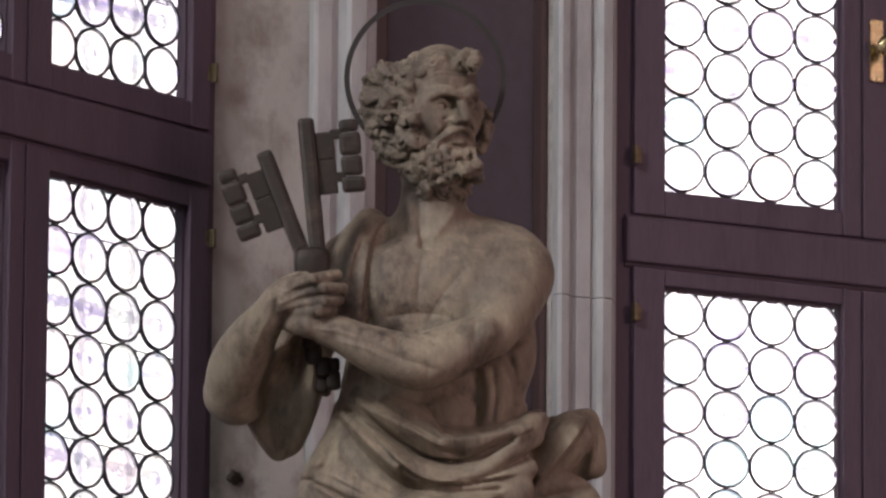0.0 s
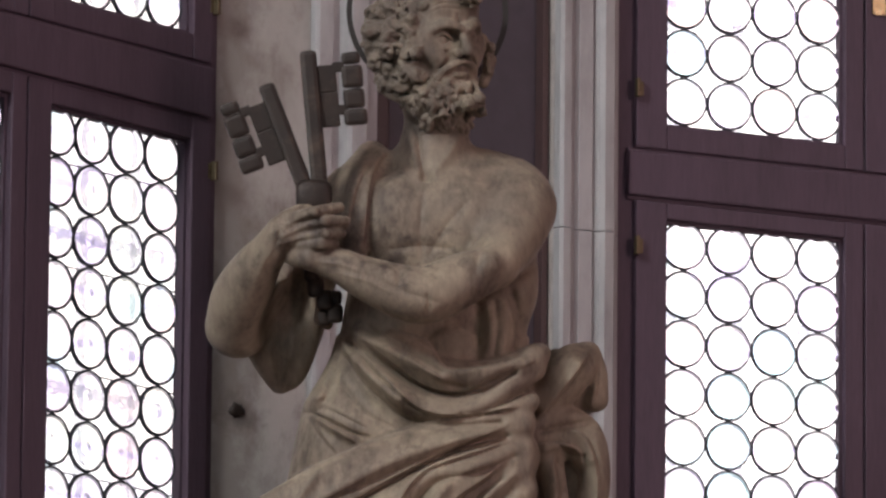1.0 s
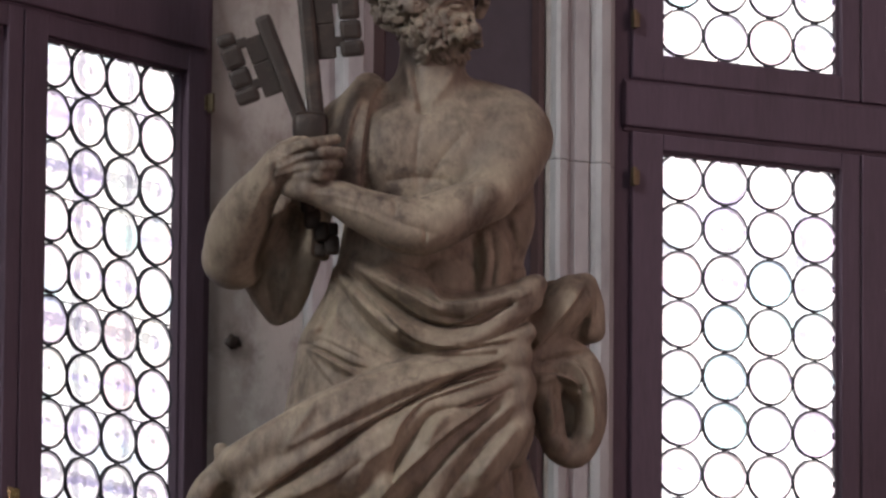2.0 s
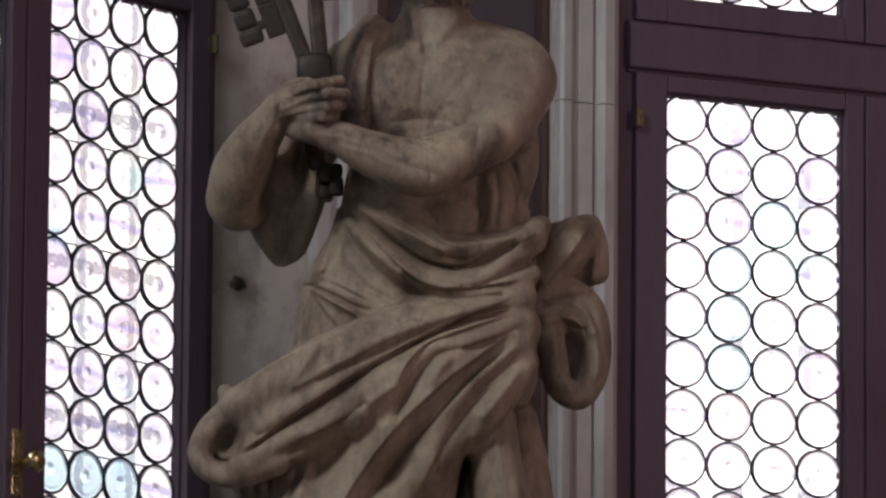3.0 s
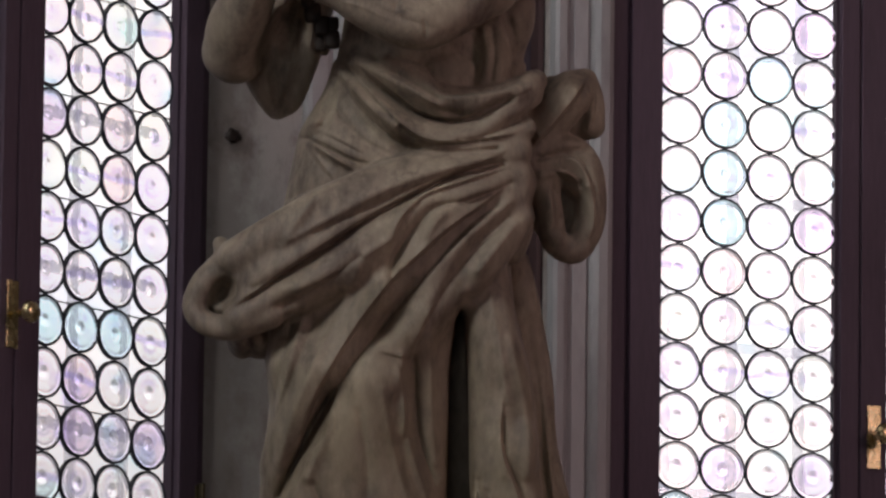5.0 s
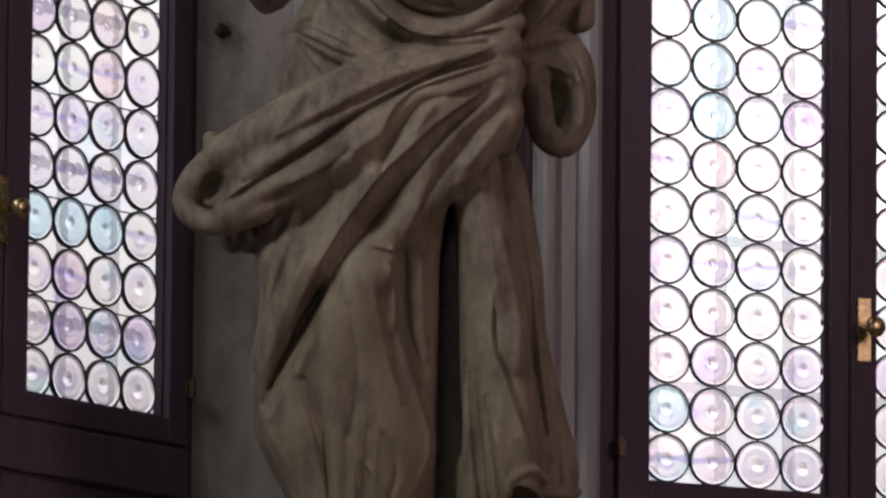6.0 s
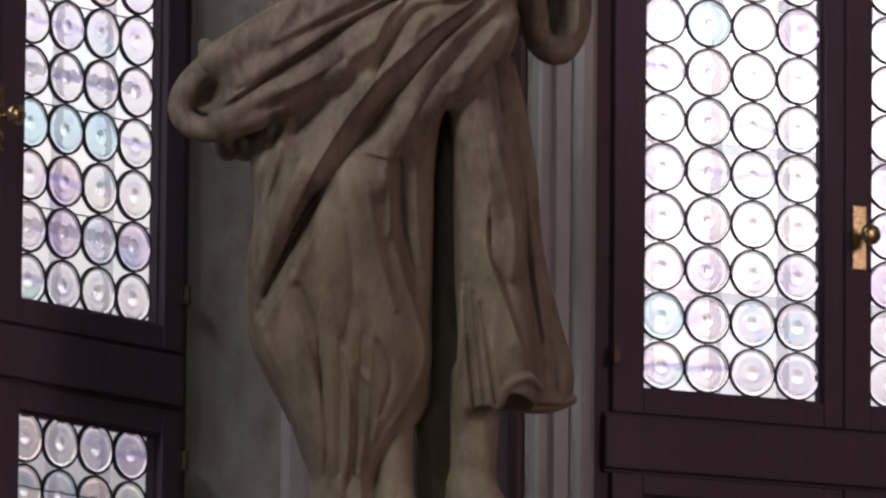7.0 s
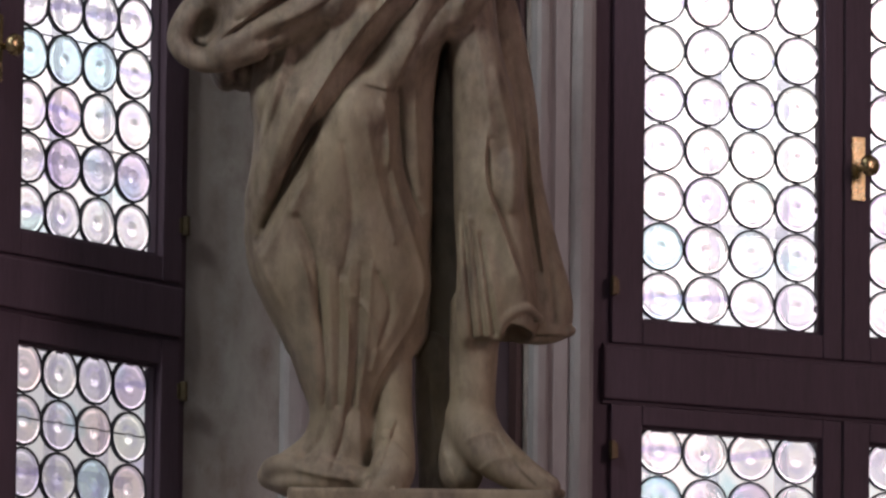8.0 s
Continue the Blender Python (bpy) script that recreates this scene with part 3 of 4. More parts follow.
def stroke(pts, height, width, sharp):
    """Raise or lower the front along a curve of points (across, down, size)."""
    s = smooth_path(pts, 6)
    m = s[:, 2].max() * width * 3 + 6
    (a, b, _), u, v, _ = region((s[:, 0].min() - m, s[:, 1].min() - m, 0), (s[:, 0].max() + m, s[:, 1].max() + m, 0))
    u, v = u[:, :, 0], v[:, :, 0]
    best, size = None, None
    for p, q in zip(s, s[1:]):
        du, dv = q[0] - p[0], q[1] - p[1]
        t = np.clip(((u - p[0]) * du + (v - p[1]) * dv) / max(1e-6, du * du + dv * dv), 0, 1)
        d = np.hypot(u - p[0] - t * du, v - p[1] - t * dv)
        w = p[2] + t * (q[2] - p[2])
        if best is None:
            best, size = d, w
        else:
            size = np.where(d < best, w, size)
            best = np.minimum(d, best)
    RELIEF[a, b] += height * size * np.exp(-(best / (width * size)) ** sharp)


def ridge(*pts, k=10.0, lift=-0.25):
    """A raised, rounded fold: points (across, down, size)."""
    stroke(pts, 1.15 + 0.6 * lift, 0.75 + k / 18, 1.5)


def groove(*pts, k=8.0, lift=0.35):
    """A valley with a crisp bottom."""
    stroke(pts, -(2.1 - 1.15 * lift), 0.62 + k / 14, 1.15)


def lap(*pts, height=20.0, fall=40.0, crisp=5.0):
    """An edge of cloth that lies over what is beyond it: raised on the right hand of the way of travel, with a steep drop."""
    s = smooth_path(pts, 6)
    m = fall * 3 + 10
    (a, b, _), u, v, _ = region((s[:, 0].min() - m, s[:, 1].min() - m, 0), (s[:, 0].max() + m, s[:, 1].max() + m, 0))
    u, v = u[:, :, 0], v[:, :, 0]
    best = np.full((u.shape[0], v.shape[1]), 1e9, np.float32)
    side, size, over = np.zeros_like(best), np.zeros_like(best), np.zeros_like(best)
    for i, (p, q) in enumerate(zip(s, s[1:])):
        du, dv = q[0] - p[0], q[1] - p[1]
        l = max(1e-6, math.hypot(du, dv))
        raw = ((u - p[0]) * du + (v - p[1]) * dv) / (l * l)
        t = np.clip(raw, 0, 1)
        d = np.hypot(u - p[0] - t * du, v - p[1] - t * dv)
        near = d < best
        best = np.where(near, d, best)
        side = np.where(near, (du * (v - p[1]) - dv * (u - p[0])) / l, side)
        w = (i + t) / (len(s) - 1)
        size = np.where(near, (p[2] + t * (q[2] - p[2])) * np.clip(7 * w, 0, 1) * np.clip(7 * (1 - w), 0, 1), size)
        past = np.abs(raw - t) * l if i in (0, len(s) - 2) else 0 * raw
        over = np.where(near, past, over)
    rise = np.clip(side / crisp, 0, 1)
    rise = rise * rise * (3 - 2 * rise)
    up = rise * np.exp(-(best / fall) ** 1.3) - 0.35 * (side <= 0) * np.exp(-best / (0.3 * fall))
    RELIEF[a, b] += (height * size * up * np.exp(-(over / 10) ** 2)).astype(np.float32)


def press():
    """Work the strokes gathered so far into the solid."""
    at_u, at_v = np.nonzero(np.abs(RELIEF) > 0.05)
    if len(at_u):
        cols = SOLID[at_u, at_v]
        pos = np.arange(SHAPE[2], dtype=np.float32)[None, :] - RELIEF[at_u, at_v][:, None] / STEP
        pos = np.clip(pos, 0, SHAPE[2] - 1.001)
        i = pos.astype(np.int32)
        w = pos - i
        moved = np.take_along_axis(cols, i, 1) * (1 - w) + np.take_along_axis(cols, i + 1, 1) * w
        # the back stays where it is
        keep = np.clip((AXES[2][None, :] + 60) / 60, 0, 1)
        SOLID[at_u, at_v] = moved * keep + cols * (1 - keep)
    RELIEF[:] = 0


def bump_on(u, v, ru, rv, rf, lift=-0.3, turn=0.0, k=8.0):
    lump(u, v, front(u, v) + lift * rf, ru, rv, rf, turn, k)


def dent(u, v, ru, rv, rf, lift=0.3, turn=0.0, k=8.0):
    lump(u, v, front(u, v) + lift * rf, ru, rv, rf, turn, k, True)


def loft(rows, k=14.0, power=2.3):
    """A body whose left, right, front and back are given from top to bottom."""
    q = smooth_path(rows, 6)
    v0, v1 = q[0, 0], q[-1, 0]
    sl, u, v, f = region((q[:, 1].min() - 40, v0 - 30, q[:, 4].min() - 40), (q[:, 2].max() + 40, v1 + 30, q[:, 3].max() + 40))
    vv = np.clip(v[0, :, 0], v0, v1)
    L, R, F, B = (np.interp(vv, q[:, 0], q[:, i])[None, :, None] for i in (1, 2, 3, 4))
    cu, ru, cf, rf = (L + R) / 2, (R - L) / 2, (F + B) / 2, (F - B) / 2
    e = (np.abs((u - cu) / ru) ** power + np.abs((f - cf) / rf) ** power) ** (1 / power)
    d = (e - 1) * np.minimum(ru, rf)
    d = np.maximum(d, np.maximum(v0 - v, v - v1))
    merge(sl, d.astype(np.float32), k)


rng = random.Random(7)


def pleats(first, last, count, r, cut, k=5.0):
    """Folds that fan from one curve to another, with a narrow valley beside each."""
    a, b = np.array(first, float), np.array(last, float)
    for i in range(count):
        w = i / max(1, count - 1)
        c = a * (1 - w) + b * w
        ridge(*[(p[0], p[1], r * p[2]) for p in c], k=k, lift=-0.1)
        if i < count - 1:
            w = (i + 0.5) / (count - 1)
            c = a * (1 - w) + b * w
            groove(*[(p[0], p[1], cut * p[2]) for p in c], k=k, lift=0.1)


# torso and neck
loft([(415, 655, 900, 50, -105), (440, 638, 915, 72, -112), (480, 622, 930, 92, -120), (560, 618, 945, 100, -115), (640, 610, 948, 92, -100), (700, 600, 930, 80, -95), (760, 585, 925, 82, -95), (830, 560, 925, 90, -100)])
rod((772, 290, -15, 60), (768, 350, -5, 58), (760, 400, 5, 62), (756, 445, 0, 72), k=24)
rod((675, 432, -15, 36), (750, 428, 5, 44), (850, 426, -10, 44), (905, 452, -20, 44), k=30)
lump(700, 505, 70, 74, 66, 36, 0, 34)
lump(825, 510, 64, 92, 66, 40, 10, 34)
# lower body under the cloth
loft([(720, 597, 925, 86, -100), (760, 583, 930, 92, -105), (830, 537, 935, 102, -115), (870, 525, 925, 108, -120), (950, 508, 930, 115, -125), (1020, 495, 930, 118, -128), (1090, 486, 880, 112, -128), (1160, 480, 815, 105, -125), (1240, 480, 790, 95, -120)])
# cloth hanging deep between the legs
loft([(1050, 760, 870, -40, -130), (1300, 770, 870, -85, -135), (1550, 770, 870, -95, -135), (1690, 775, 850, -90, -135), (1725, 785, 840, -90, -130)], k=4, power=4.0)
# skirt over the bent leg, behind and in front of its turned edge
loft([(1080, 482, 826, 140, -110), (1180, 468, 808, 140, -110), (1250, 474, 799, 138, -105), (1350, 480, 797, 132, -100), (1500, 470, 795, 120, -95), (1600, 490, 792, 112, -85), (1660, 520, 790, 105, -80), (1700, 540, 770, 98, -75)], power=3.0)
loft([(1110, 560, 690, 60, -60), (1170, 500, 712, 120, -60), (1240, 476, 720, 172, -60), (1310, 482, 724, 176, -60), (1380, 474, 730, 168, -60), (1450, 466, 752, 160, -60), (1500, 464, 774, 154, -60), (1570, 476, 792, 148, -60),
      (1620, 505, 782, 142, -60), (1690, 538, 746, 135, -60), (1750, 560, 712, 128, -60), (1800, 578, 694, 120, -60), (1850, 580, 694, 114, -60), (1900, 566, 698, 116, -60), (1942, 548, 700, 120, -60)], k=6, power=2.7)
# cloth over the straight leg
loft([(1060, 812, 905, 92, -70), (1150, 822, 915, 106, -75), (1250, 828, 940, 114, -80), (1350, 832, 955, 114, -80), (1450, 834, 962, 116, -75), (1550, 840, 974, 120, -70), (1640, 848, 982, 120, -60), (1676, 852, 970, 112, -50)], k=6, power=3.2)
# cloth behind it
loft([(1050, 890, 938, -40, -120), (1150, 900, 962, -35, -120), (1270, 910, 982, -25, -120), (1380, 920, 990, -15, -115), (1490, 925, 1015, 5, -105), (1600, 930, 1044, 35, -95), (1664, 940, 1042, 38, -85)], k=4, power=2.6)

# waist folds
rod((690, 716, 78, 16), (740, 750, 92, 20), (785, 774, 100, 22), (845, 780, 100, 22), (895, 768, 94, 20), (936, 750, 75, 22), (950, 744, 55, 20), k=12)
rod((640, 765, 70, 18), (700, 820, 92, 26), (745, 838, 100, 27), (800, 842, 102, 27), (850, 826, 100, 25), (895, 800, 92, 22), (940, 770, 68, 22), k=14)
rod((670, 806, 62, 8), (705, 832, 80, 13), (740, 850, 92, 18), (800, 864, 98, 24), (850, 858, 98, 24), (900, 840, 90, 22), (930, 828, 70, 20), k=12)
rod((800, 880, 92, 18), (860, 878, 98, 22), (914, 868, 80, 20), k=12)
groove((700, 880, 3), (640, 850, 5), (600, 800, 4), k=10)
ridge((560, 960, 5), (530, 1000, 7), (508, 1040, 5), k=8)
ridge((598, 692, 14), (665, 730, 18), (730, 772, 14), (790, 808, 8), k=8, lift=0.3)
ridge((600, 730, 8), (650, 785, 14), (700, 826, 14), k=6, lift=0.3)
groove((612, 725, 8), (690, 772, 12), (760, 812, 14), (815, 822, 13), (860, 806, 10), (905, 778, 8), k=3, lift=0.0)
groove((598, 742, 6), (650, 808, 10), (715, 860, 11), (790, 872, 9), (880, 866, 8), k=3, lift=0.0)
ridge((640, 720, 6), (710, 752, 8), (780, 790, 7), k=4, lift=0.2)
groove((650, 700, 5), (720, 745, 7), (775, 778, 6), k=4)
groove((810, 852, 5), (860, 844, 7), (925, 812, 6), k=4, lift=0.0)
ridge((720, 790, 5), (780, 826, 7), (840, 818, 6), k=4, lift=0.3)
ridge((850, 812, 6), (890, 790, 8), (935, 760, 8), k=4, lift=0.3)
groove((860, 795, 4), (900, 780, 5), (938, 762, 5), k=3)
ridge((585, 705, 5), (580, 770, 7), (558, 825, 8), k=8)
ridge((608, 715, 4), (602, 775, 6), (590, 830, 5), k=8)
groove((595, 715, 4), (590, 775, 5), (572, 830, 5), k=6)
ridge((526, 838, 8), (545, 830, 10), (566, 822, 7), k=5, lift=0.4)
groove((522, 850, 5), (545, 852, 7), (566, 844, 5), k=4)
for i in range(4):
    ridge((545 + 6 * i, 856 + 2 * i, 4), (585 + 9 * i, 880 + 3 * i, 6), (632 + 8 * i, 908 - 2 * i, 4), k=4, lift=0.2)
    groove((549 + 6 * i, 852 + 2 * i, 3), (590 + 9 * i, 875 + 3 * i, 5), (637 + 8 * i, 904 - 2 * i, 3), k=3)

# long swag from the hip to the curled end: a heavy gathered band with rolls on it
rod((905, 925, 62, 46), (800, 950, 85, 70), (690, 1005, 100, 84), (590, 1058, 112, 84), (500, 1100, 112, 72), (435, 1125, 100, 48), k=14)
rod((915, 868, 84, 28), (820, 888, 104, 32), (710, 922, 122, 38), (600, 968, 138, 42), (495, 1025, 142, 40), (425, 1062, 130, 34), k=16)
rod((918, 912, 84, 24), (850, 928, 106, 28), (770, 962, 126, 32), (690, 1012, 142, 34), (600, 1072, 152, 36), (500, 1130, 152, 36), (430, 1170, 142, 30), k=16)
rod((916, 950, 82, 24), (850, 990, 106, 30), (770, 1050, 126, 36), (690, 1115, 138, 38), (620, 1190, 130, 36), (550, 1300, 108, 34), (495, 1430, 80, 26), k=18)
rod((800, 1070, 85, 56), (720, 1160, 105, 64), (650, 1250, 110, 62), k=30)
rod((922, 985, 78, 26), (885, 1030, 98, 34), (852, 1072, 112, 30), (838, 1098, 112, 20), k=16)
rod((912, 950, 66, 24), (922, 1000, 56, 24), (908, 1045, 62, 24), k=8)
# valleys between the rolls
groove((890, 890, 6), (800, 915, 9), (730, 950, 10), (660, 985, 11), (600, 1030, 12), (530, 1075, 12), (455, 1118, 9), k=6, lift=-0.1)
groove((905, 926, 6), (840, 955, 9), (770, 972, 10), (735, 1010, 11), (705, 1055, 10), (696, 1095, 7), k=6, lift=-0.1)
groove((880, 965, 6), (820, 1015, 10), (755, 1090, 14), (690, 1170, 18), (630, 1245, 19), (570, 1340, 19), (518, 1440, 16), (490, 1500, 9), k=12, lift=0.0)
groove((640, 1060, 6), (570, 1112, 8), (500, 1150, 9), (470, 1172, 8), k=7, lift=0.1)
ridge((880, 880, 6), (800, 898, 10), (700, 932, 12), (600, 985, 12), (520, 1030, 9), k=5)
groove((820, 905, 4), (740, 935, 6), (650, 975, 6), (560, 1020, 4), k=5)
ridge((900, 930, 7), (830, 950, 11), (780, 985, 12), (760, 1020, 9), k=5)
ridge((905, 958, 6), (850, 1000, 10), (790, 1060, 12), (740, 1120, 9), k=6)
groove((900, 985, 5), (850, 1030, 8), (800, 1090, 8), (770, 1140, 5), k=5)
ridge((912, 1000, 6), (880, 1040, 9), (850, 1080, 9), k=5)
ridge((690, 1030, 7), (610, 1082, 11), (530, 1120, 10), k=6)
ridge((690, 1115, 8), (640, 1180, 11), (590, 1260, 10), k=8)
ridge((640, 1080, 7), (590, 1190, 9), (530, 1320, 9), (500, 1420, 7), k=12)
groove((560, 1180, 5), (520, 1280, 8), (480, 1370, 6), k=14)
lap((430, 1006, 0.7), (490, 971, 1), (600, 921, 1), (700, 878, 0.8), (800, 858, 0.5), height=12, fall=40)
lap((908, 866, 0.5), (858, 891, 0.8), (788, 921, 1), (718, 956, 1), (658, 991, 1), (598, 1029, 1), (528, 1076, 1.1), (458, 1126, 1.1), (410, 1160, 0.8), height=22, fall=26)
lap((908, 925, 0.5), (858, 966, 0.8), (798, 1010, 1), (748, 1055, 1), (698, 1103, 1), (640, 1180, 1), (590, 1262, 1), (556, 1330, 0.9), (535, 1400, 0.8), (508, 1480, 0.5), height=24, fall=30)
lap((915, 895, 0.6), (850, 918, 0.9), (790, 938, 1), (750, 955, 1), (712, 1000, 1), (696, 1060, 0.7), height=13, fall=16)
lap((905, 990, 0.5), (850, 1040, 0.9), (800, 1100, 1), (760, 1170, 0.8), (730, 1240, 0.4), height=11, fall=22)
lap((690, 702, 0.5), (752, 721, 1), (786, 768, 1), (846, 766, 1), (900, 757, 0.8), (930, 736, 0.5), height=15, fall=24)
lap((886, 775, 0.6), (836, 808, 1), (791, 816, 1), (741, 804, 1), (696, 772, 1), (650, 735, 0.8), (615, 700, 0.4), height=19, fall=22)
lap((924, 838, 0.5), (876, 848, 0.9), (796, 858, 1), (738, 846, 1), (686, 802, 1), (640, 752, 0.8), (605, 712, 0.4), height=17, fall=20)
lap((645, 893, 0.3), (600, 882, 0.8), (560, 858, 1), (530, 846, 0.6), height=10, fall=12)
lap((650, 880, 0.3), (622, 866, 0.8), (590, 850, 0.8), (560, 838, 0.4), height=8, fall=10)
lap((600, 935, 0.3), (570, 900, 0.8), (548, 870, 1), (536, 856, 0.5), height=8, fall=12)
press()

# folds in the skirt
ridge((714, 1235, 9), (719, 1330, 9), (727, 1390, 9), (764, 1500, 9), (782, 1575, 9), (760, 1645, 9), (704, 1740, 8), (682, 1800, 7), k=2, lift=0.1)
ridge((820, 1120, 10), (803, 1200, 10), (792, 1330, 9), (789, 1450, 8), k=6, lift=0.2)
bump_on(640, 1255, 70, 60, 26, -0.4, 0, 26)
groove((736, 1235, 6), (741, 1340, 8), (752, 1400, 8), (785, 1490, 5), k=4, lift=0.0)
ridge((765, 1200, 7), (768, 1330, 8), (775, 1420, 6), k=10)
ridge((605, 1280, 8), (582, 1370, 9), (550, 1450, 8), k=8)
groove((735, 1100, 5), (665, 1200, 7), (600, 1290, 9), (540, 1390, 9), (500, 1480, 6), k=4, lift=0.1)
ridge((560, 1400, 7), (525, 1480, 9), (500, 1530, 7), k=10)
pleats([(575, 1560, 0.5), (585, 1680, 1), (595, 1790, 0.9)], [(690, 1540, 0.5), (680, 1670, 1), (665, 1790, 0.9)], 4, 5, 4, 14)
ridge((478, 1500, 5), (500, 1560, 7), (530, 1620, 5), k=9)
groove((640, 1330, 4), (655, 1450, 6), (640, 1560, 4), k=18, lift=0.5)
groove((520, 1180, 4), (500, 1270, 7), (482, 1350, 6), k=5)
ridge((545, 1150, 5), (520, 1240, 7), (490, 1350, 6), k=6)
ridge((680, 1290, 4), (700, 1400, 5), (730, 1500, 5), k=8)
groove((560, 1460, 4), (590, 1540, 6), (600, 1640, 5), k=8)
ridge((660, 1600, 4), (700, 1660, 5), (690, 1730, 4), k=8)
groove((700, 1560, 4), (722, 1620, 5), (700, 1690, 4), k=7)
# folds over the straight leg
ridge((870, 1120, 5), (890, 1230, 7), (900, 1310, 6), k=9)
lap((898, 1290, 0.5), (893, 1360, 0.8), (898, 1410, 1), (918, 1460, 1.2), (943, 1530, 1.3), (980, 1625, 1.2), height=20, fall=26)
bump_on(928, 1395, 26, 50, 22, -0.3, 0, 14)
lap((706, 1230, 0.6), (722, 1300, 1), (724, 1345, 0.9), (720, 1390, 0.5), height=12, fall=30)
lap((668, 1222, 0.3), (706, 1232, 0.8), (740, 1236, 0.5), height=-8, fall=22)
lap((560, 1500, 0.3), (590, 1600, 0.8), (606, 1700, 1), (608, 1790, 0.7), height=9, fall=20)
lap((640, 1560, 0.3), (652, 1660, 0.8), (650, 1760, 1), (640, 1830, 0.7), height=8, fall=16)
ridge((897, 1330, 7), (902, 1390, 8), (896, 1440, 6), k=9)
ridge((905, 1200, 6), (935, 1330, 8), (938, 1440, 7), k=12)
rod((914, 1065, 30, 5), (928, 1140, 25, 7), (955, 1277, 25, 9), (968, 1427, 30, 9), (986, 1550, 50, 6), k=5, deep=6.0, cut=True)
groove((985, 1420, 5), (1000, 1520, 7), (1012, 1640, 6), k=6)
ridge((975, 1400, 6), (985, 1490, 7), (1002, 1600, 6), k=5)
pleats([(842, 1440, 0.6), (850, 1560, 1), (858, 1670, 1)], [(888, 1500, 0.6), (900, 1570, 1), (915, 1660, 1)], 4, 9, 6, 6)
rod((848, 1480, 92, 6), (850, 1590, 96, 13), (855, 1655, 92, 16), (858, 1702, 78, 11), k=12)
rod((950, 1670, 15, 10), (1000, 1668, 18, 12), (1040, 1655, 8, 10), k=5)
lump(938, 1680, 75, 36, 44, 60, -14, 6, True)
rod((912, 1668, 108, 8), (928, 1632, 116, 8), (962, 1618, 108, 8), (984, 1634, 90, 8), k=5)
lump(885, 1690, 90, 22, 22, 60, 0, 6, True)
press()

# legs and feet
rod((872, 1620, 40, 46), (868, 1720, 50, 42), (866, 1800, 50, 40), k=12)
rod((862, 1812, 50, 44), (890, 1862, 80, 44), (945, 1905, 108, 34), (1000, 1932, 118, 22), k=10)
for i in range(4):
    rod((965 + 6 * i, 1926 + 3 * i, 128 - 16 * i, 12), (1010 + 4 * i, 1940 + i, 122 - 16 * i, 9), k=4)
rod((856, 1850, 30, 44), (845, 1905, 30, 42), k=14)
rod((722, 1700, 60, 38), (726, 1790, 70, 34), (730, 1850, 90, 34), (724, 1910, 120, 40), (705, 1940, 135, 32), k=12)
for i in range(4):
    rod((685 + 16 * i, 1925 + 3 * i, 150, 11), (680 + 16 * i, 1942, 160, 9), k=4)
lap((735, 1812, 1), (722, 1850, 1), (706, 1895, 1), (690, 1925, 1), height=8, fall=9, crisp=4)
lap((694, 1835, 1), (725, 1850, 1), (755, 1880, 1), (768, 1920, 1), height=6, fall=9, crisp=4)
lap((935, 1812, 1), (952, 1850, 1), (985, 1900, 1), (1012, 1926, 1), height=8, fall=9, crisp=4)
lap((905, 1822, 1), (925, 1862, 1), (955, 1905, 1), (985, 1932, 1), height=-6, fall=9, crisp=4)
lap((846, 1852, 1), (890, 1832, 1), (930, 1838, 1), height=7, fall=8, crisp=4)
lap((868, 1905, 1), (905, 1880, 1), (945, 1878, 1), height=6, fall=8, crisp=4)
bump_on(716, 1842, 11, 12, 8, 0.2, 0, 3)
bump_on(935, 1842, 9, 10, 7, 0.2, 0, 3)
rod((795, 1690, -40, 30), (800, 1800, -40, 34), (815, 1900, -40, 44), (820, 1945, -40, 48), k=10)
ridge((792, 1740, 8), (800, 1830, 9), (840, 1930, 8), k=6)
# cloth that trails over the base
rod((640, 1840, 60, 58), (600, 1880, 60, 48), (550, 1902, 60, 34), (520, 1908, 50, 26), k=18)
rod((508, 1918, 40, 22), (530, 1898, 80, 20), (600, 1905, 110, 22), (680, 1925, 118, 24), k=8)
lump(610, 1928, 40, 105, 36, 90, 0, 12)
groove((612, 1800, 3), (600, 1850, 5), (560, 1890, 5), k=8)
groove((645, 1790, 3), (638, 1850, 5), (620, 1900, 4), k=7)
ridge((668, 1790, 4), (668, 1850, 5), (672, 1900, 5), k=8)
ridge((560, 1905, 4), (600, 1915, 5), (650, 1922, 4), k=6)
press()

# curled end of the swag
rod((445, 1052, 118, 34), (400, 1078, 108, 26), (366, 1112, 106, 25), (350, 1150, 112, 22), (368, 1178, 122, 22), (415, 1186, 132, 24), (480, 1160, 148, 30), k=8)
rod((395, 1040, 95, 14), (405, 1062, 112, 16), (440, 1075, 125, 15), k=6)
lump(418, 1125, 60, 66, 52, 66, -20, 12)
lump(398, 1128, 158, 24, 34, 66, 28, 8, True)
rod((412, 1150, 120, 12), (440, 1135, 135, 14), (470, 1115, 145, 12), k=6)
lump(432, 1200, 15, 30, 42, 70, 0, 4)
lump(462, 1206, 15, 30, 36, 70, 0, 4)
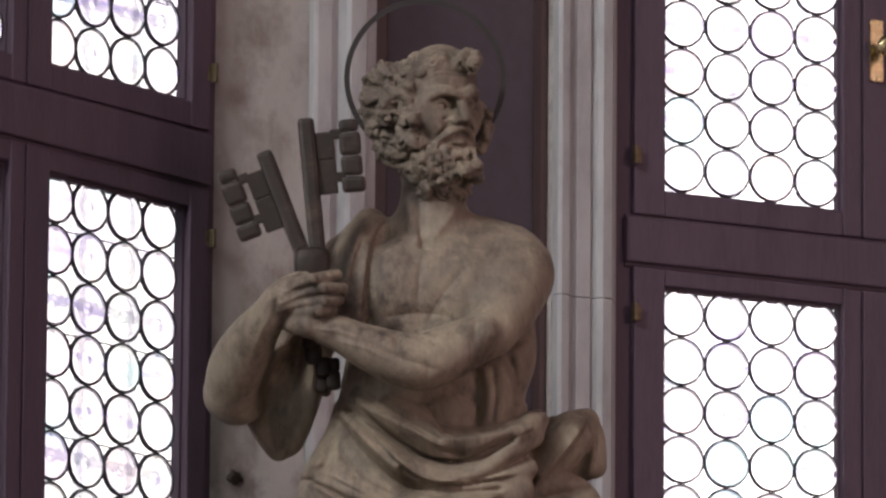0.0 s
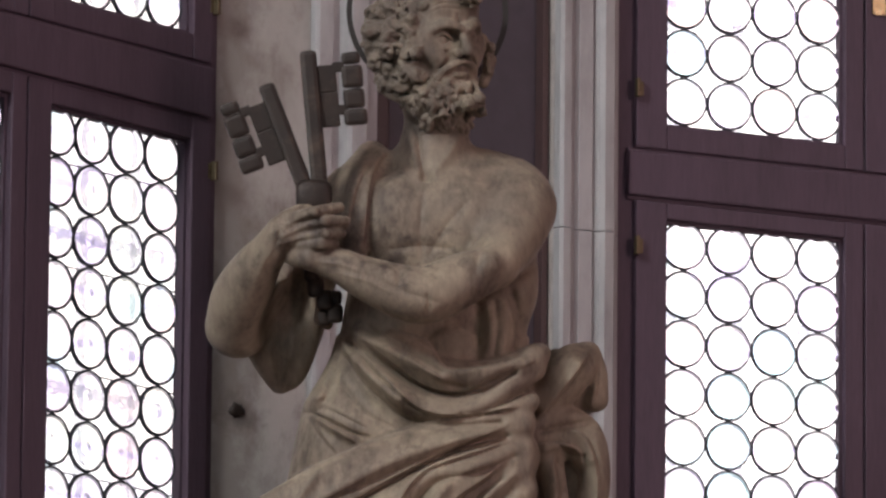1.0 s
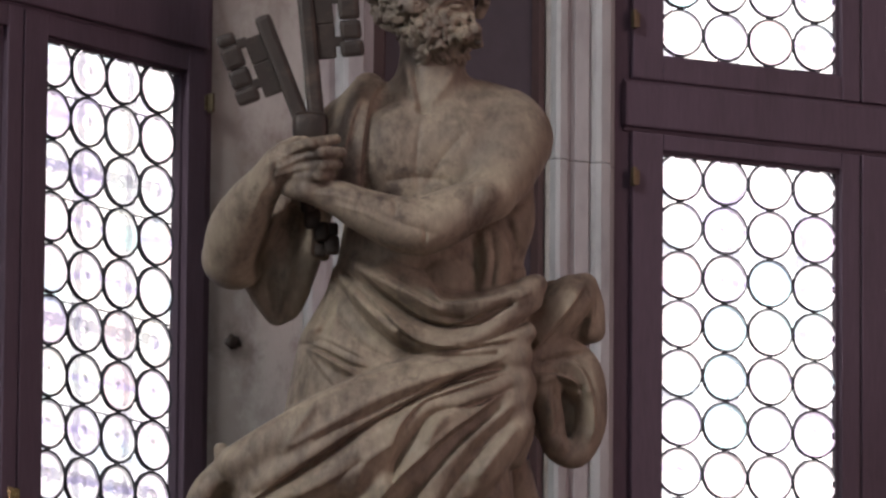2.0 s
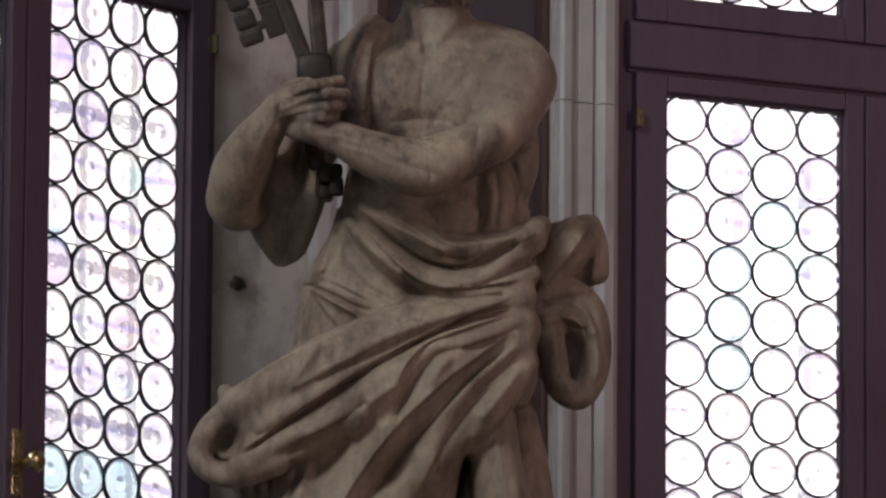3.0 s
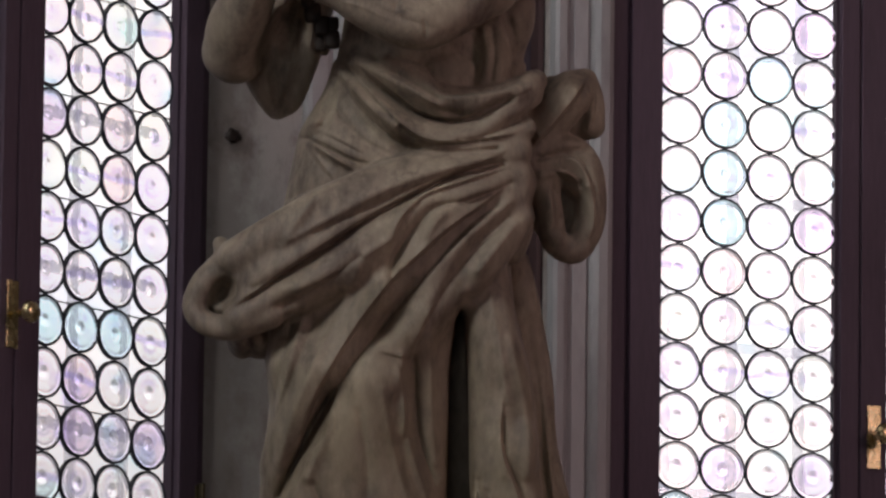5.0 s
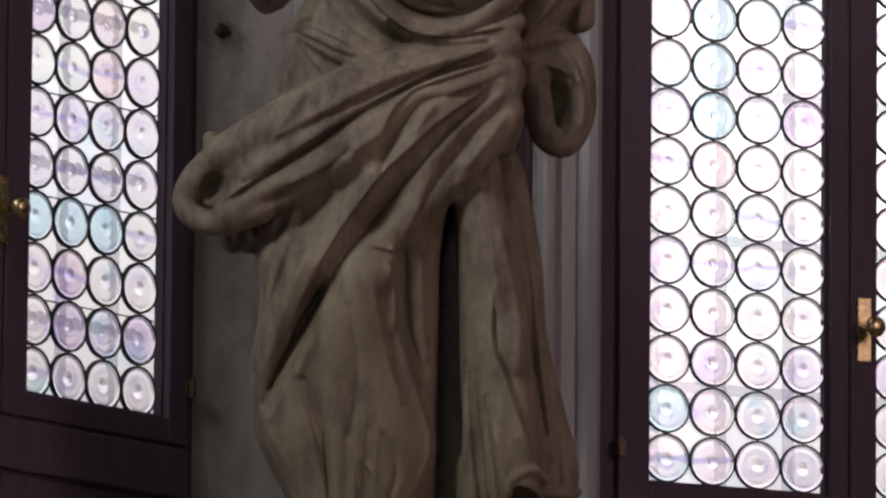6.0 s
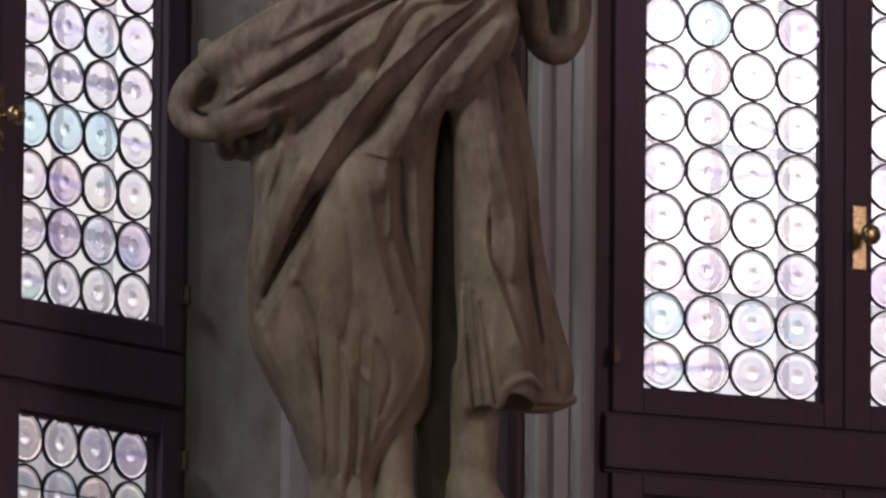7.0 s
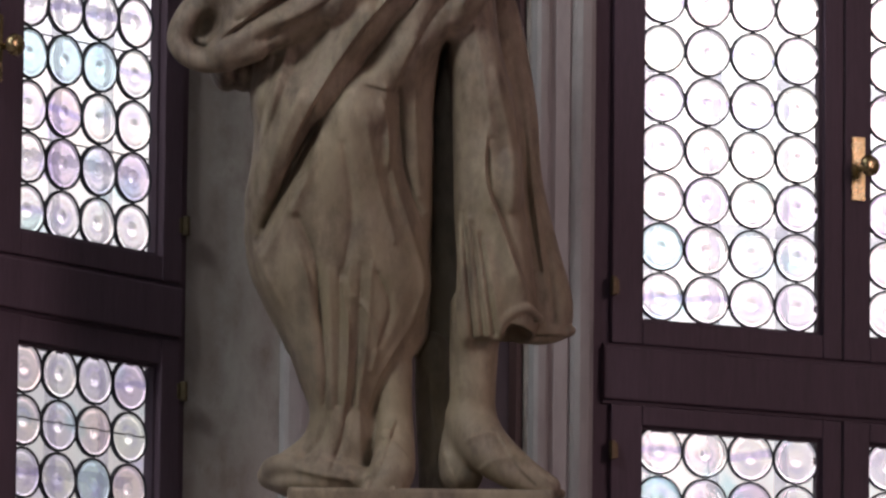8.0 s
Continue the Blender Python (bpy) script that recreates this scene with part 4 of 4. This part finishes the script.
# sash gathered at the side, and its hanging loop
rod((938, 862, -15, 30), (970, 815, -23, 40), (1005, 772, -23, 42), (1030, 750, -40, 28), k=12)
rod((1040, 742, -50, 20), (1050, 780, -50, 22), (1050, 822, -55, 24), k=8)
lump(995, 800, -75, 58, 68, 40, -30, 14)
lump(992, 945, -80, 62, 90, 32, 0, 12)
rod((930, 885, -25, 34), (985, 862, -23, 30), (1032, 882, -30, 28), (1048, 935, -40, 28), (1046, 995, -45, 27), (1020, 1040, -40, 26), (984, 1024, -33, 25), (974, 970, -23, 25), (958, 905, -25, 32), k=9)
rod((940, 905, -20, 36), (1000, 890, -35, 36), (1030, 915, -45, 34), k=14)
ridge((960, 915, 6), (1005, 905, 9), (1040, 930, 7), k=5)
groove((980, 935, 5), (1000, 960, 7), (985, 1010, 5), k=5)
ridge((1050, 900, 5), (1062, 950, 6), (1055, 1010, 5), k=6)
lap((1040, 744, 1), (1022, 775, 1), (1000, 803, 1), (972, 836, 1), (948, 862, 1), height=22, fall=34)
lap((1058, 760, 1), (1056, 800, 1), (1046, 840, 1), height=12, fall=16)
lap((978, 915, 1), (984, 960, 1), (990, 1000, 1), (1012, 1036, 1), height=16, fall=22)
lap((985, 868, 1), (1030, 884, 1), (1052, 930, 1), (1058, 990, 1), (1046, 1030, 1), height=14, fall=18)
lap((940, 900, 1), (985, 898, 1), (1022, 912, 1), (1036, 950, 1), height=12, fall=14)
groove((955, 880, 5), (1010, 868, 7), (1042, 860, 6), k=5, lift=0.0)
groove((985, 905, 5), (1005, 920, 7), (1030, 925, 6), k=6, lift=0.0)
press()

# chest, belly and arm muscles
groove((744, 470, 2.5), (740, 520, 3), (744, 575, 2.5), k=18, lift=0.5)
groove((690, 562, 3), (740, 556, 3.5), (790, 560, 3), k=16, lift=0.7)
ridge((690, 438, 6), (728, 430, 7), (748, 440, 5), k=12)
ridge((775, 436, 6), (835, 420, 8), (885, 428, 7), k=14)
groove((822, 478, 2), (786, 520, 3), (756, 572, 2.5), k=22, lift=0.7)
groove((747, 436, 4), (742, 405, 5), (736, 355, 4), k=7, lift=0.1)
ridge((705, 310, 8), (722, 370, 9), (740, 425, 7), k=8)
ridge((825, 330, 9), (800, 380, 9), (762, 430, 7), k=10)
dent(752, 432, 10, 12, 10, 0.3)
groove((838, 648, 10), (880, 620, 14), (935, 596, 10), k=8, lift=-0.1)
groove((902, 640, 9), (914, 680, 10), (906, 735, 7), k=12, lift=0.2)
groove((838, 670, 3), (845, 705, 4), (838, 745, 3), k=14)
groove((872, 655, 3), (876, 700, 4), (870, 745, 3), k=12)
ridge((857, 655, 6), (862, 700, 7), (850, 748, 6), k=14)
ridge((888, 650, 6), (892, 690, 7), (884, 745, 6), k=12)
bump_on(800, 725, 34, 26, 14, -0.4, 10, 14)
rod((866, 640, 66, 16), (876, 690, 74, 20), (872, 735, 78, 19), (858, 765, 74, 14), k=12)
rod((884, 655, 70, 12), (896, 700, 74, 14), (890, 750, 70, 12), k=8)
rod((905, 640, 80, 12), (914, 680, 70, 11), (912, 730, 60, 8), k=10, cut=True)
rod((835, 668, 105, 9), (842, 705, 108, 9), (832, 745, 106, 7), k=10, cut=True)
# cloak over the shoulder
rod((655, 400, -5, 30), (622, 465, 34, 42), (608, 550, 56, 40), k=12)
rod((668, 402, 20, 18), (640, 450, 64, 20), (628, 520, 84, 20), (626, 590, 84, 18), k=12)
lap((694, 384, 0.6), (668, 412, 1), (655, 460, 1), (648, 520, 1), (643, 585, 0.8), height=15, fall=26)
lap((655, 402, 0.4), (636, 440, 0.9), (622, 490, 1), (612, 540, 0.6), height=9, fall=16)
ridge((640, 408, 8), (616, 460, 10), (606, 530, 8), k=9, lift=0.0)
press()

# hanging sleeve
rod((548, 600, -50, 44), (528, 690, -60, 44), (506, 750, -60, 40), (490, 792, -50, 22), k=12)
rod((444, 738, -38, 16), (470, 780, -42, 16), (488, 806, -42, 12), k=10)
rod((552, 660, -25, 14), (546, 720, -22, 16), (522, 785, -28, 15), (496, 806, -32, 12), k=8)
lump(494, 752, -48, 46, 46, 26, 0, 12)
ridge((540, 650, 5), (530, 720, 7), (500, 800, 5), k=5)
groove((522, 670, 5), (512, 740, 7), (488, 798, 4), k=4)
groove((470, 735, 5), (478, 770, 6), (486, 800, 4), k=5)
rod((556, 640, 80, 12), (562, 680, 60, 14), (576, 695, 40, 10), k=6)
# the other arm
rod((625, 470, -20, 60), (520, 600, -30, 64), (420, 700, 10, 56), k=20)
rod((412, 700, 30, 52), (425, 650, 75, 53), (450, 600, 125, 42), (478, 562, 160, 33), (500, 535, 178, 32), k=14, n=10)
rod((530, 618, 60, 24), (520, 670, 60, 34), (500, 730, 50, 24), k=8, deep=3.0, cut=True)
rod((508, 640, 70, 24), (484, 700, 60, 28), (474, 748, 50, 20), k=8, deep=3.0, cut=True)
rod((545, 640, -35, 9), (528, 720, -30, 11), (494, 800, -30, 10), k=8)
press()

# shoulder and upper arm
lump(905, 484, 0, 72, 76, 88, 15, 30)
rod((915, 488, 25, 62), (897, 540, 80, 56), (870, 584, 130, 42), k=22)
# crossing forearm
rod((870, 588, 128, 40), (815, 614, 158, 47), (740, 642, 180, 52), (660, 620, 190, 41), (600, 592, 190, 31), (545, 574, 185, 25), k=16, n=12)
bump_on(850, 586, 30, 24, 20, -0.35, 0, 16)
# hand folded over the keys
lump(525, 527, 182, 46, 34, 25, -18, 10)
for a, b, c in (((520, 509), (560, 497), (599, 489)), ((530, 525), (577, 514), (609, 513)), ((535, 542), (580, 536), (602, 534)), ((535, 557), (571, 554), (590, 552))):
    rod((*a, 198, 11), (*b, 214, 11), (*c, 196, 9.5), k=3)
    bump_on(b[0] - 4, b[1], 10, 10, 7, 0.2, 0, 3)
rod((505, 507, 190, 13), (540, 491, 185, 11), (572, 482, 175, 10), k=4)
rod((548, 578, 195, 22), (520, 574, 170, 20), (505, 562, 150, 16), k=6)
for a, b in (((488, 533), (540, 503)), ((490, 545), (548, 519)), ((492, 556), (550, 538))):
    ridge((*a, 2), ((a[0] + b[0]) / 2, (a[1] + b[1]) / 2, 2.6), (*b, 2.4), k=6, lift=0.0)
for a, b in (((462, 590), (500, 545)), ((452, 620), (470, 575)), ((560, 585), (640, 604)), ((600, 606), (690, 640))):
    ridge((*a, 1.6), ((a[0] + b[0]) / 2 + 3, (a[1] + b[1]) / 2 - 4, 2.6), (*b, 1.6), k=3, lift=0.3)
groove((496, 520, 2.5), (492, 545, 3.5), (484, 570, 2.5), k=4, lift=0.2)
groove((690, 585, 2), (706, 605, 3.5), (700, 628, 2), k=3, lift=0.1)
groove((752, 640, 2), (756, 660, 3), (752, 676, 2), k=3, lift=0.1)
groove((830, 545, 4), (842, 572, 6), (838, 600, 4), k=12, lift=0.5)
ridge((610, 574, 2.5), (680, 592, 4), (740, 610, 3), k=14)
groove((640, 604, 2), (700, 632, 3), (770, 655, 2), k=18, lift=0.5)
groove((690, 590, 3), (702, 600, 4), (700, 614, 3), k=4)

press()

# even out the carving of the arms
arms = SOLID[:63, 123:226]
for axis in (0, 1, 2):
    a = arms.swapaxes(0, axis)
    inner = a[1:-1] * 0.5 + (a[:-2] + a[2:]) * 0.25
    a[1:-1] = inner

# the head is carved apart, on a finer lattice that shares the neck
def lattice(step, low, shape):
    return step, np.array(low), shape, np.full(shape, 60.0, np.float32), [low[i] + step * np.arange(shape[i], dtype=np.float32) for i in range(3)], np.zeros(shape[:2], np.float32)


BODY = STEP, LOW, SOLID
STEP, LOW, SHAPE, SOLID, AXES, RELIEF = lattice(1.6, (600.0, 60.0, -140.0), (186, 212, 190))
TURN = radians(35)


def face(x, y, z, r):
    """A place on the turned head: across the face, up from the eyes, out of it."""
    return 759 + x * math.cos(TURN) + z * math.sin(TURN), 187 - y, -8 + z * math.cos(TURN) - x * math.sin(TURN), r


rod((768, 350, -5, 57), (770, 280, -15, 58), k=10)
lump(750, 192, -14, 88, 88, 92, 8, 10)
rod(face(8, 45, 26, 63), face(10, -30, 32, 60), k=20)
rod(face(0, -50, 46, 48), face(0, -100, 48, 44), k=20)
lump(740, 268, 0, 50, 52, 58, -20, 18)
lump(782, 305, 18, 66, 44, 62, -8, 16)
rod(face(-26, 62, 58, 22), face(26, 62, 58, 22), k=24)
for side in (-1, 1):
    rod(face(side * 54, 8, 62, 9), face(side * 32, 25, 90, 11), face(side * 10, 16, 100, 10), k=8)
    rod(face(side * 56, -14, 56, 20), face(side * 38, -30, 72, 18), face(side * 26, -44, 76, 14), k=14)
    lump(*face(side * 30, 1, 104, 0)[:3], 24 if side < 0 else 15, 15, 36, 0, 6, True)
    rod(face(side * 14, 6, 98, 6), face(side * 13, -8, 98, 7), k=6, cut=True)
    rod(face(side * 30, -3, 68, 15), face(side * 29, -4, 69, 15), k=2)
    rod(face(side * 49, -5, 67, 3), face(side * 31, 8, 84, 4), face(side * 14, -2, 84, 3), k=2)
    rod(face(side * 48, -8, 67, 3), face(side * 30, -16, 82, 3.5), face(side * 14, -7, 83, 3), k=2)
    rod(face(side * 44, -22, 78, 2), face(side * 28, -25, 88, 3), face(side * 15, -16, 92, 2), k=3, cut=True)
    rod(face(side * 16, -26, 100, 2), face(side * 26, -38, 92, 4), face(side * 36, -54, 84, 3), k=5, cut=True)
rod(face(0, 16, 96, 8), face(0, -4, 107, 9), face(0, -22, 116, 10.5), k=5)
for side in (-1, 1):
    rod(face(side * 11, -27, 103, 8), face(side * 12, -24, 98, 7), k=3)
    rod(face(side * 7, -36, 110, 3.5), face(side * 7, -33, 104, 3.5), k=2, cut=True)
    rod(face(side * 2, -41, 103, 5), face(side * 17, -46, 98, 7), face(side * 33, -58, 87, 6), face(side * 42, -74, 76, 4), k=4)
    for q in (0, 6):
        rod(face(side * 4, -38 - q, 111, 1.2), face(side * 20, -42 - q, 108, 1.8), face(side * 38, -56 - q, 97, 1.4), k=2, cut=True)
rod(face(-11, -64, 94, 5), face(0, -65, 97, 5.5), face(11, -64, 94, 5), k=5)
rod(face(-16, -57, 102, 2.5), face(0, -55, 107, 3), face(16, -57, 102, 2.5), k=3, cut=True)
for q in (0, 9):
    groove((752, 146 - q, 0.6), (778, 134 - q, 1.3), (806, 135 - q, 1.3), (830, 139 - q, 1.1), (846, 146 - q, 0.6), k=4, lift=0.5)
groove((806, 146, 2), (810, 158, 3), k=3)
groove((826, 150, 1.5), (824, 162, 2.2), k=3)
press()

# curls of hair and beard


def curl(u, v, r, turns, start, thick, way):
    """A lock that winds in on itself, half sunk in the mass it grows from."""
    n = 7
    pts = []
    for i in range(n):
        w = i / (n - 1)
        a = start + way * turns * 2 * math.pi * w
        q = r * (1 - 0.8 * w)
        pts.append((u + q * math.cos(a), v + q * math.sin(a), thick * (0.6 + 0.4 * math.sin(math.pi * min(1, 1.3 * w)))))
    s = [a for a in smooth_path(pts, 3) if front(a[0], a[1]) > -200]
    if len(s) < 8:
        return
    f = np.array([front(a[0], a[1]) for a in s])
    g = np.median(f)
    f = np.clip(f, g - 14, g + 6)
    rod(*[(a[0], a[1], b + 0.1 * a[2] + 4.0 * i / len(s), a[2]) for i, (a, b) in enumerate(zip(s, f))], k=3.4, n=1)


def locks(u0, v0, ru, rv, count, size, thick):
    for i in range(count):
        a = i * 2.39996 + rng.uniform(-0.2, 0.2)
        q = math.sqrt((i + 0.5) / count)
        u, v = u0 + ru * q * math.cos(a), v0 + rv * q * math.sin(a)
        way, start, r, turns = rng.choice((-1, 1)), rng.uniform(0, 6.28), size * rng.uniform(0.9, 1.35), rng.uniform(0.45, 0.85)
        curl(u, v, r, turns, start, thick * rng.uniform(0.85, 1.15), way)
        curl(u, v, 0.55 * r, turns, start - 0.5 * way, 0.8 * thick, way)


lump(682, 180, -10, 44, 70, 66, 6, 10)
lump(692, 245, -8, 34, 42, 54, 0, 10)
rod((848, 190, -20, 12), (860, 208, -25, 10), (862, 240, -25, 10), (852, 265, -10, 10), k=6)
lump(830, 104, 40, 26, 17, 28, 6, 8)
locks(676, 168, 36, 58, 20, 18, 6.4)
locks(684, 245, 38, 40, 16, 15, 5.6)
locks(706, 118, 42, 20, 9, 17, 5.4)
locks(722, 175, 12, 46, 8, 15, 6.0)
locks(728, 232, 14, 26, 7, 14, 6.0)
for i in range(7):
    ridge((738 + 11 * i, 116 - 2.2 * i, 0.6), (726 + 11 * i, 107 - 1.4 * i, 1.8), (708 + 11 * i, 102 - 1.0 * i, 1.4), k=3)
press()
locks(752, 106, 34, 6, 6, 13, 3.2)
locks(834, 102, 24, 17, 12, 13, 5.6)
locks(862, 225, 6, 36, 6, 10, 4.6)
locks(726, 272, 40, 30, 14, 16, 6.0)
locks(786, 312, 60, 36, 26, 18, 6.2)
locks(840, 300, 18, 40, 10, 15, 5.6)
locks(806, 276, 34, 10, 8, 12, 4.8)
# deep drilled hollows between the curls
for u0, v0, ru, rv, count in ((680, 190, 40, 80, 5), (735, 285, 46, 34, 4), (800, 315, 52, 34, 5), (836, 112, 20, 12, 3)):
    for i in range(count):
        a, q = rng.uniform(0, 6.28), math.sqrt(rng.uniform(0, 1))
        u, v = u0 + ru * q * math.cos(a), v0 + rv * q * math.sin(a)
        f = front(u, v)
        if f > -60:
            rod((u, v, f + 6, 3.0), (u + rng.uniform(-7, 7), v + rng.uniform(-7, 7), f - 8, 3.6), k=3, cut=True)
HEAD = STEP, LOW, SOLID


def surface_net(d):
    """Vertices and quads of the zero level of a lattice."""
    n = np.array(d.shape)
    neg = d < 0
    c = [slice(0, -1), slice(1, None)]
    count = np.zeros(n - 1, np.int8)
    for i in range(8):
        count += neg[c[i & 1], c[i >> 1 & 1], c[i >> 2 & 1]]
    cells = np.argwhere((count > 0) & (count < 8))
    index = np.full(n - 1, -1, np.int64)
    index[tuple(cells.T)] = np.arange(len(cells))
    total, hits = np.zeros((len(cells), 3)), np.zeros((len(cells), 1))
    corners = np.array([(i & 1, i >> 1 & 1, i >> 2 & 1) for i in range(8)])
    vals = np.stack([d[tuple((cells + o).T)] for o in corners], 1).astype(float)
    for i in range(8):
        for ax in range(3):
            j = i | (1 << ax)
            if j == i:
                continue
            a, b = vals[:, i], vals[:, j]
            m = (a < 0) != (b < 0)
            t = np.where(m, a / np.where(m, a - b, 1), 0)[:, None]
            total += np.where(m[:, None], corners[i] + t * (corners[j] - corners[i]), 0)
            hits += m[:, None]
    verts = cells + total / hits
    quads = []
    for ax in range(3):
        p, q = (ax + 1) % 3, (ax + 2) % 3
        lo, hi = [slice(None)] * 3, [slice(None)] * 3
        lo[ax], hi[ax] = slice(0, -1), slice(1, None)
        cross = neg[tuple(lo)] != neg[tuple(hi)]
        e = np.argwhere(cross)
        e = e[(e[:, p] > 0) & (e[:, q] > 0) & (e[:, p] < n[p] - 1) & (e[:, q] < n[q] - 1)]
        ep, eq = np.eye(3, dtype=int)[p], np.eye(3, dtype=int)[q]
        f = np.stack([index[tuple((e - o).T)] for o in (ep * 0, ep, ep + eq, eq)], 1)
        flip = neg[tuple(e.T)]
        f[~flip] = f[~flip][:, ::-1]
        quads.append(f)
    return verts, np.vstack(quads)


def stand(u, v, f):
    """From the carving's millimetres to the church's metres."""
    a, b = u - 784, v - 1000
    z = 4.9841 - 1.0283e-3 * b + 8.8e-9 * b * b
    return 0.0061 + a * (1.0065e-3 - 1.08e-8 * b) + 1.1e-5 * b, 17.75 - 0.00101 * f, z - 0.001 * f * (z - 1.6) / 17.75


def carve_statue():
    points, faces, base = [], [], 0
    for step, low, solid in (BODY, HEAD):
        verts, quads = surface_net(solid)
        points.append(low + step * verts)
        faces.append(quads + base)
        base += len(verts)
    p, quads = np.vstack(points), np.vstack(faces)
    co = np.stack(stand(p[:, 0], p[:, 1], p[:, 2]), 1)
    me = bpy.data.meshes.new("statue")
    me.vertices.add(len(co))
    me.vertices.foreach_set("co", co.ravel())
    me.loops.add(quads.size)
    me.loops.foreach_set("vertex_index", quads.ravel().astype(np.int32))
    me.polygons.add(len(quads))
    me.polygons.foreach_set("loop_start", np.arange(0, quads.size, 4, dtype=np.int32))
    me.update(calc_edges=True)
    me.validate()
    me.shade_smooth()
    me.materials.append(STONE)
    return tagged(new("statue", me), "weathered tan marble statue of a bearded robed man holding keys", "statue")


carve_statue()

# ---- halo, keys and plinth ----


def ring(u, v, f, r, wide, thick):
    bm = bmesh.new()
    n = 96
    loops = []
    for i in range(n):
        a = 2 * math.pi * i / n
        loop = []
        for q, h in ((r - wide, -thick), (r + wide, -thick), (r + wide, thick), (r - wide, thick)):
            loop.append(bm.verts.new(stand(u + q * math.cos(a), v + q * math.sin(a), f + h)))
        loops.append(loop)
    for i in range(n):
        a, b = loops[i], loops[(i + 1) % n]
        for k in range(4):
            bm.faces.new((a[k], a[(k + 1) % 4], b[(k + 1) % 4], b[k]))
    bmesh.ops.recalc_face_normals(bm, faces=bm.faces[:])
    return bm


tagged(part("halo", ring(753, 141, -70, 139, 5, 3), IRON), "thin dark bronze ring halo behind the statue's head", "halo")


def bar(a, b, wide, deep, f0, f1):
    """A rectangular bar between two points of the frontal plane."""
    bm = bmesh.new()
    dx, dy = b[0] - a[0], b[1] - a[1]
    l = math.hypot(dx, dy)
    nx, ny = -dy / l * wide / 2, dx / l * wide / 2
    vs = []
    for (x, y), f in ((a, f0), (b, f1)):
        for s, d in ((-1, -1), (1, -1), (1, 1), (-1, 1)):
            vs.append(bm.verts.new(stand(x + s * nx, y + s * ny, f + d * deep / 2)))
    for q in ((0, 1, 2, 3), (7, 6, 5, 4), (0, 4, 5, 1), (1, 5, 6, 2), (2, 6, 7, 3), (3, 7, 4, 0)):
        bm.faces.new([vs[i] for i in q])
    bmesh.ops.recalc_face_normals(bm, faces=bm.faces[:])
    return bm


def church_key(tip, end, side, f0, f1, label):
    """A big key held bit upward: stem, pin end and a stepped bit on one side."""
    dx, dy = end[0] - tip[0], end[1] - tip[1]
    l = math.hypot(dx, dy)
    ax, ay = dx / l, dy / l
    sx, sy = (ay, -ax) if side > 0 else (-ay, ax)

    def at(along, out):
        return tip[0] + ax * along + sx * out, tip[1] + ay * along + sy * out

    key = tagged(new("key"), label, "key", "keys held by the statue")
    part("stem", bar(at(0, 0), at(l, 0), 29, 30, f0, f1), BRONZE, key, bevel=0.008)
    for s0, s1, o0, o1 in ((28, 76, 10, 46), (76, 138, 10, 46), (24, 42, 40, 62), (100, 118, 40, 62)):
        part("web", bar(at(s0, (o0 + o1) / 2), at(s1, (o0 + o1) / 2), o1 - o0, 18, f0, f0), BRONZE, key, bevel=0.003)
    for s0, s1, w in ((8, 30, 34), (31, 72, 38), (73, 108, 38), (109, 138, 42)):
        part("ward", bar(at(s0, 74), at(s1, 74), w, 26, f0, f0), BRONZE, key, bevel=0.008)
    return key


upright = church_key((543, 212), (566, 470), 1, 150, 165, "large dark bronze key held upright in the statue's hand")
church_key((469, 272), (548, 480), -1, 150, 165, "large dark bronze key leaning outward in the statue's hand")


def rounded_lump(u, v, f, ru, rv, rf):
    bm = bmesh.new()
    bmesh.ops.create_uvsphere(bm, u_segments=18, v_segments=12, radius=1.0)
    for w in bm.verts:
        c = [math.copysign(abs(x) ** 0.5, x) for x in w.co]
        w.co = stand(u + ru * c[0], v + rv * c[2], f + rf * c[1])
    bmesh.ops.recalc_face_normals(bm, faces=bm.faces[:])
    return bm


part("collar", rounded_lump(554, 468, 172, 32, 28, 22), BRONZE, upright, smooth=True)
for u, v, f, r in ((556, 630, 92, 15), (572, 652, 90, 14), (590, 676, 84, 14), (570, 684, 80, 11), (592, 648, 84, 10), (548, 604, 96, 13)):
    part("bow", rounded_lump(u, v, f, r, 1.25 * r, r), BRONZE, upright, smooth=True)
plinth = tagged(new("plinth"), "square pale marble plinth under the statue", "plinth")
x0, y0, z0 = stand(540, 1946, 0)
x1 = stand(1010, 1946, 0)[0]
zt = z0 - 0.012
part("slab", box(x0, x1, 17.58, 18.05, zt - 0.10, zt), STONE, plinth, bevel=0.008)
part("cap", box(x0 - 0.05, x1 + 0.05, 17.53, 18.10, zt - 0.20, zt - 0.102), MARBLE, plinth, bevel=0.012)
part("shaft", box(x0 - 0.02, x1 + 0.02, 17.56, 18.07, 0.0, zt - 0.202), MARBLE, plinth)
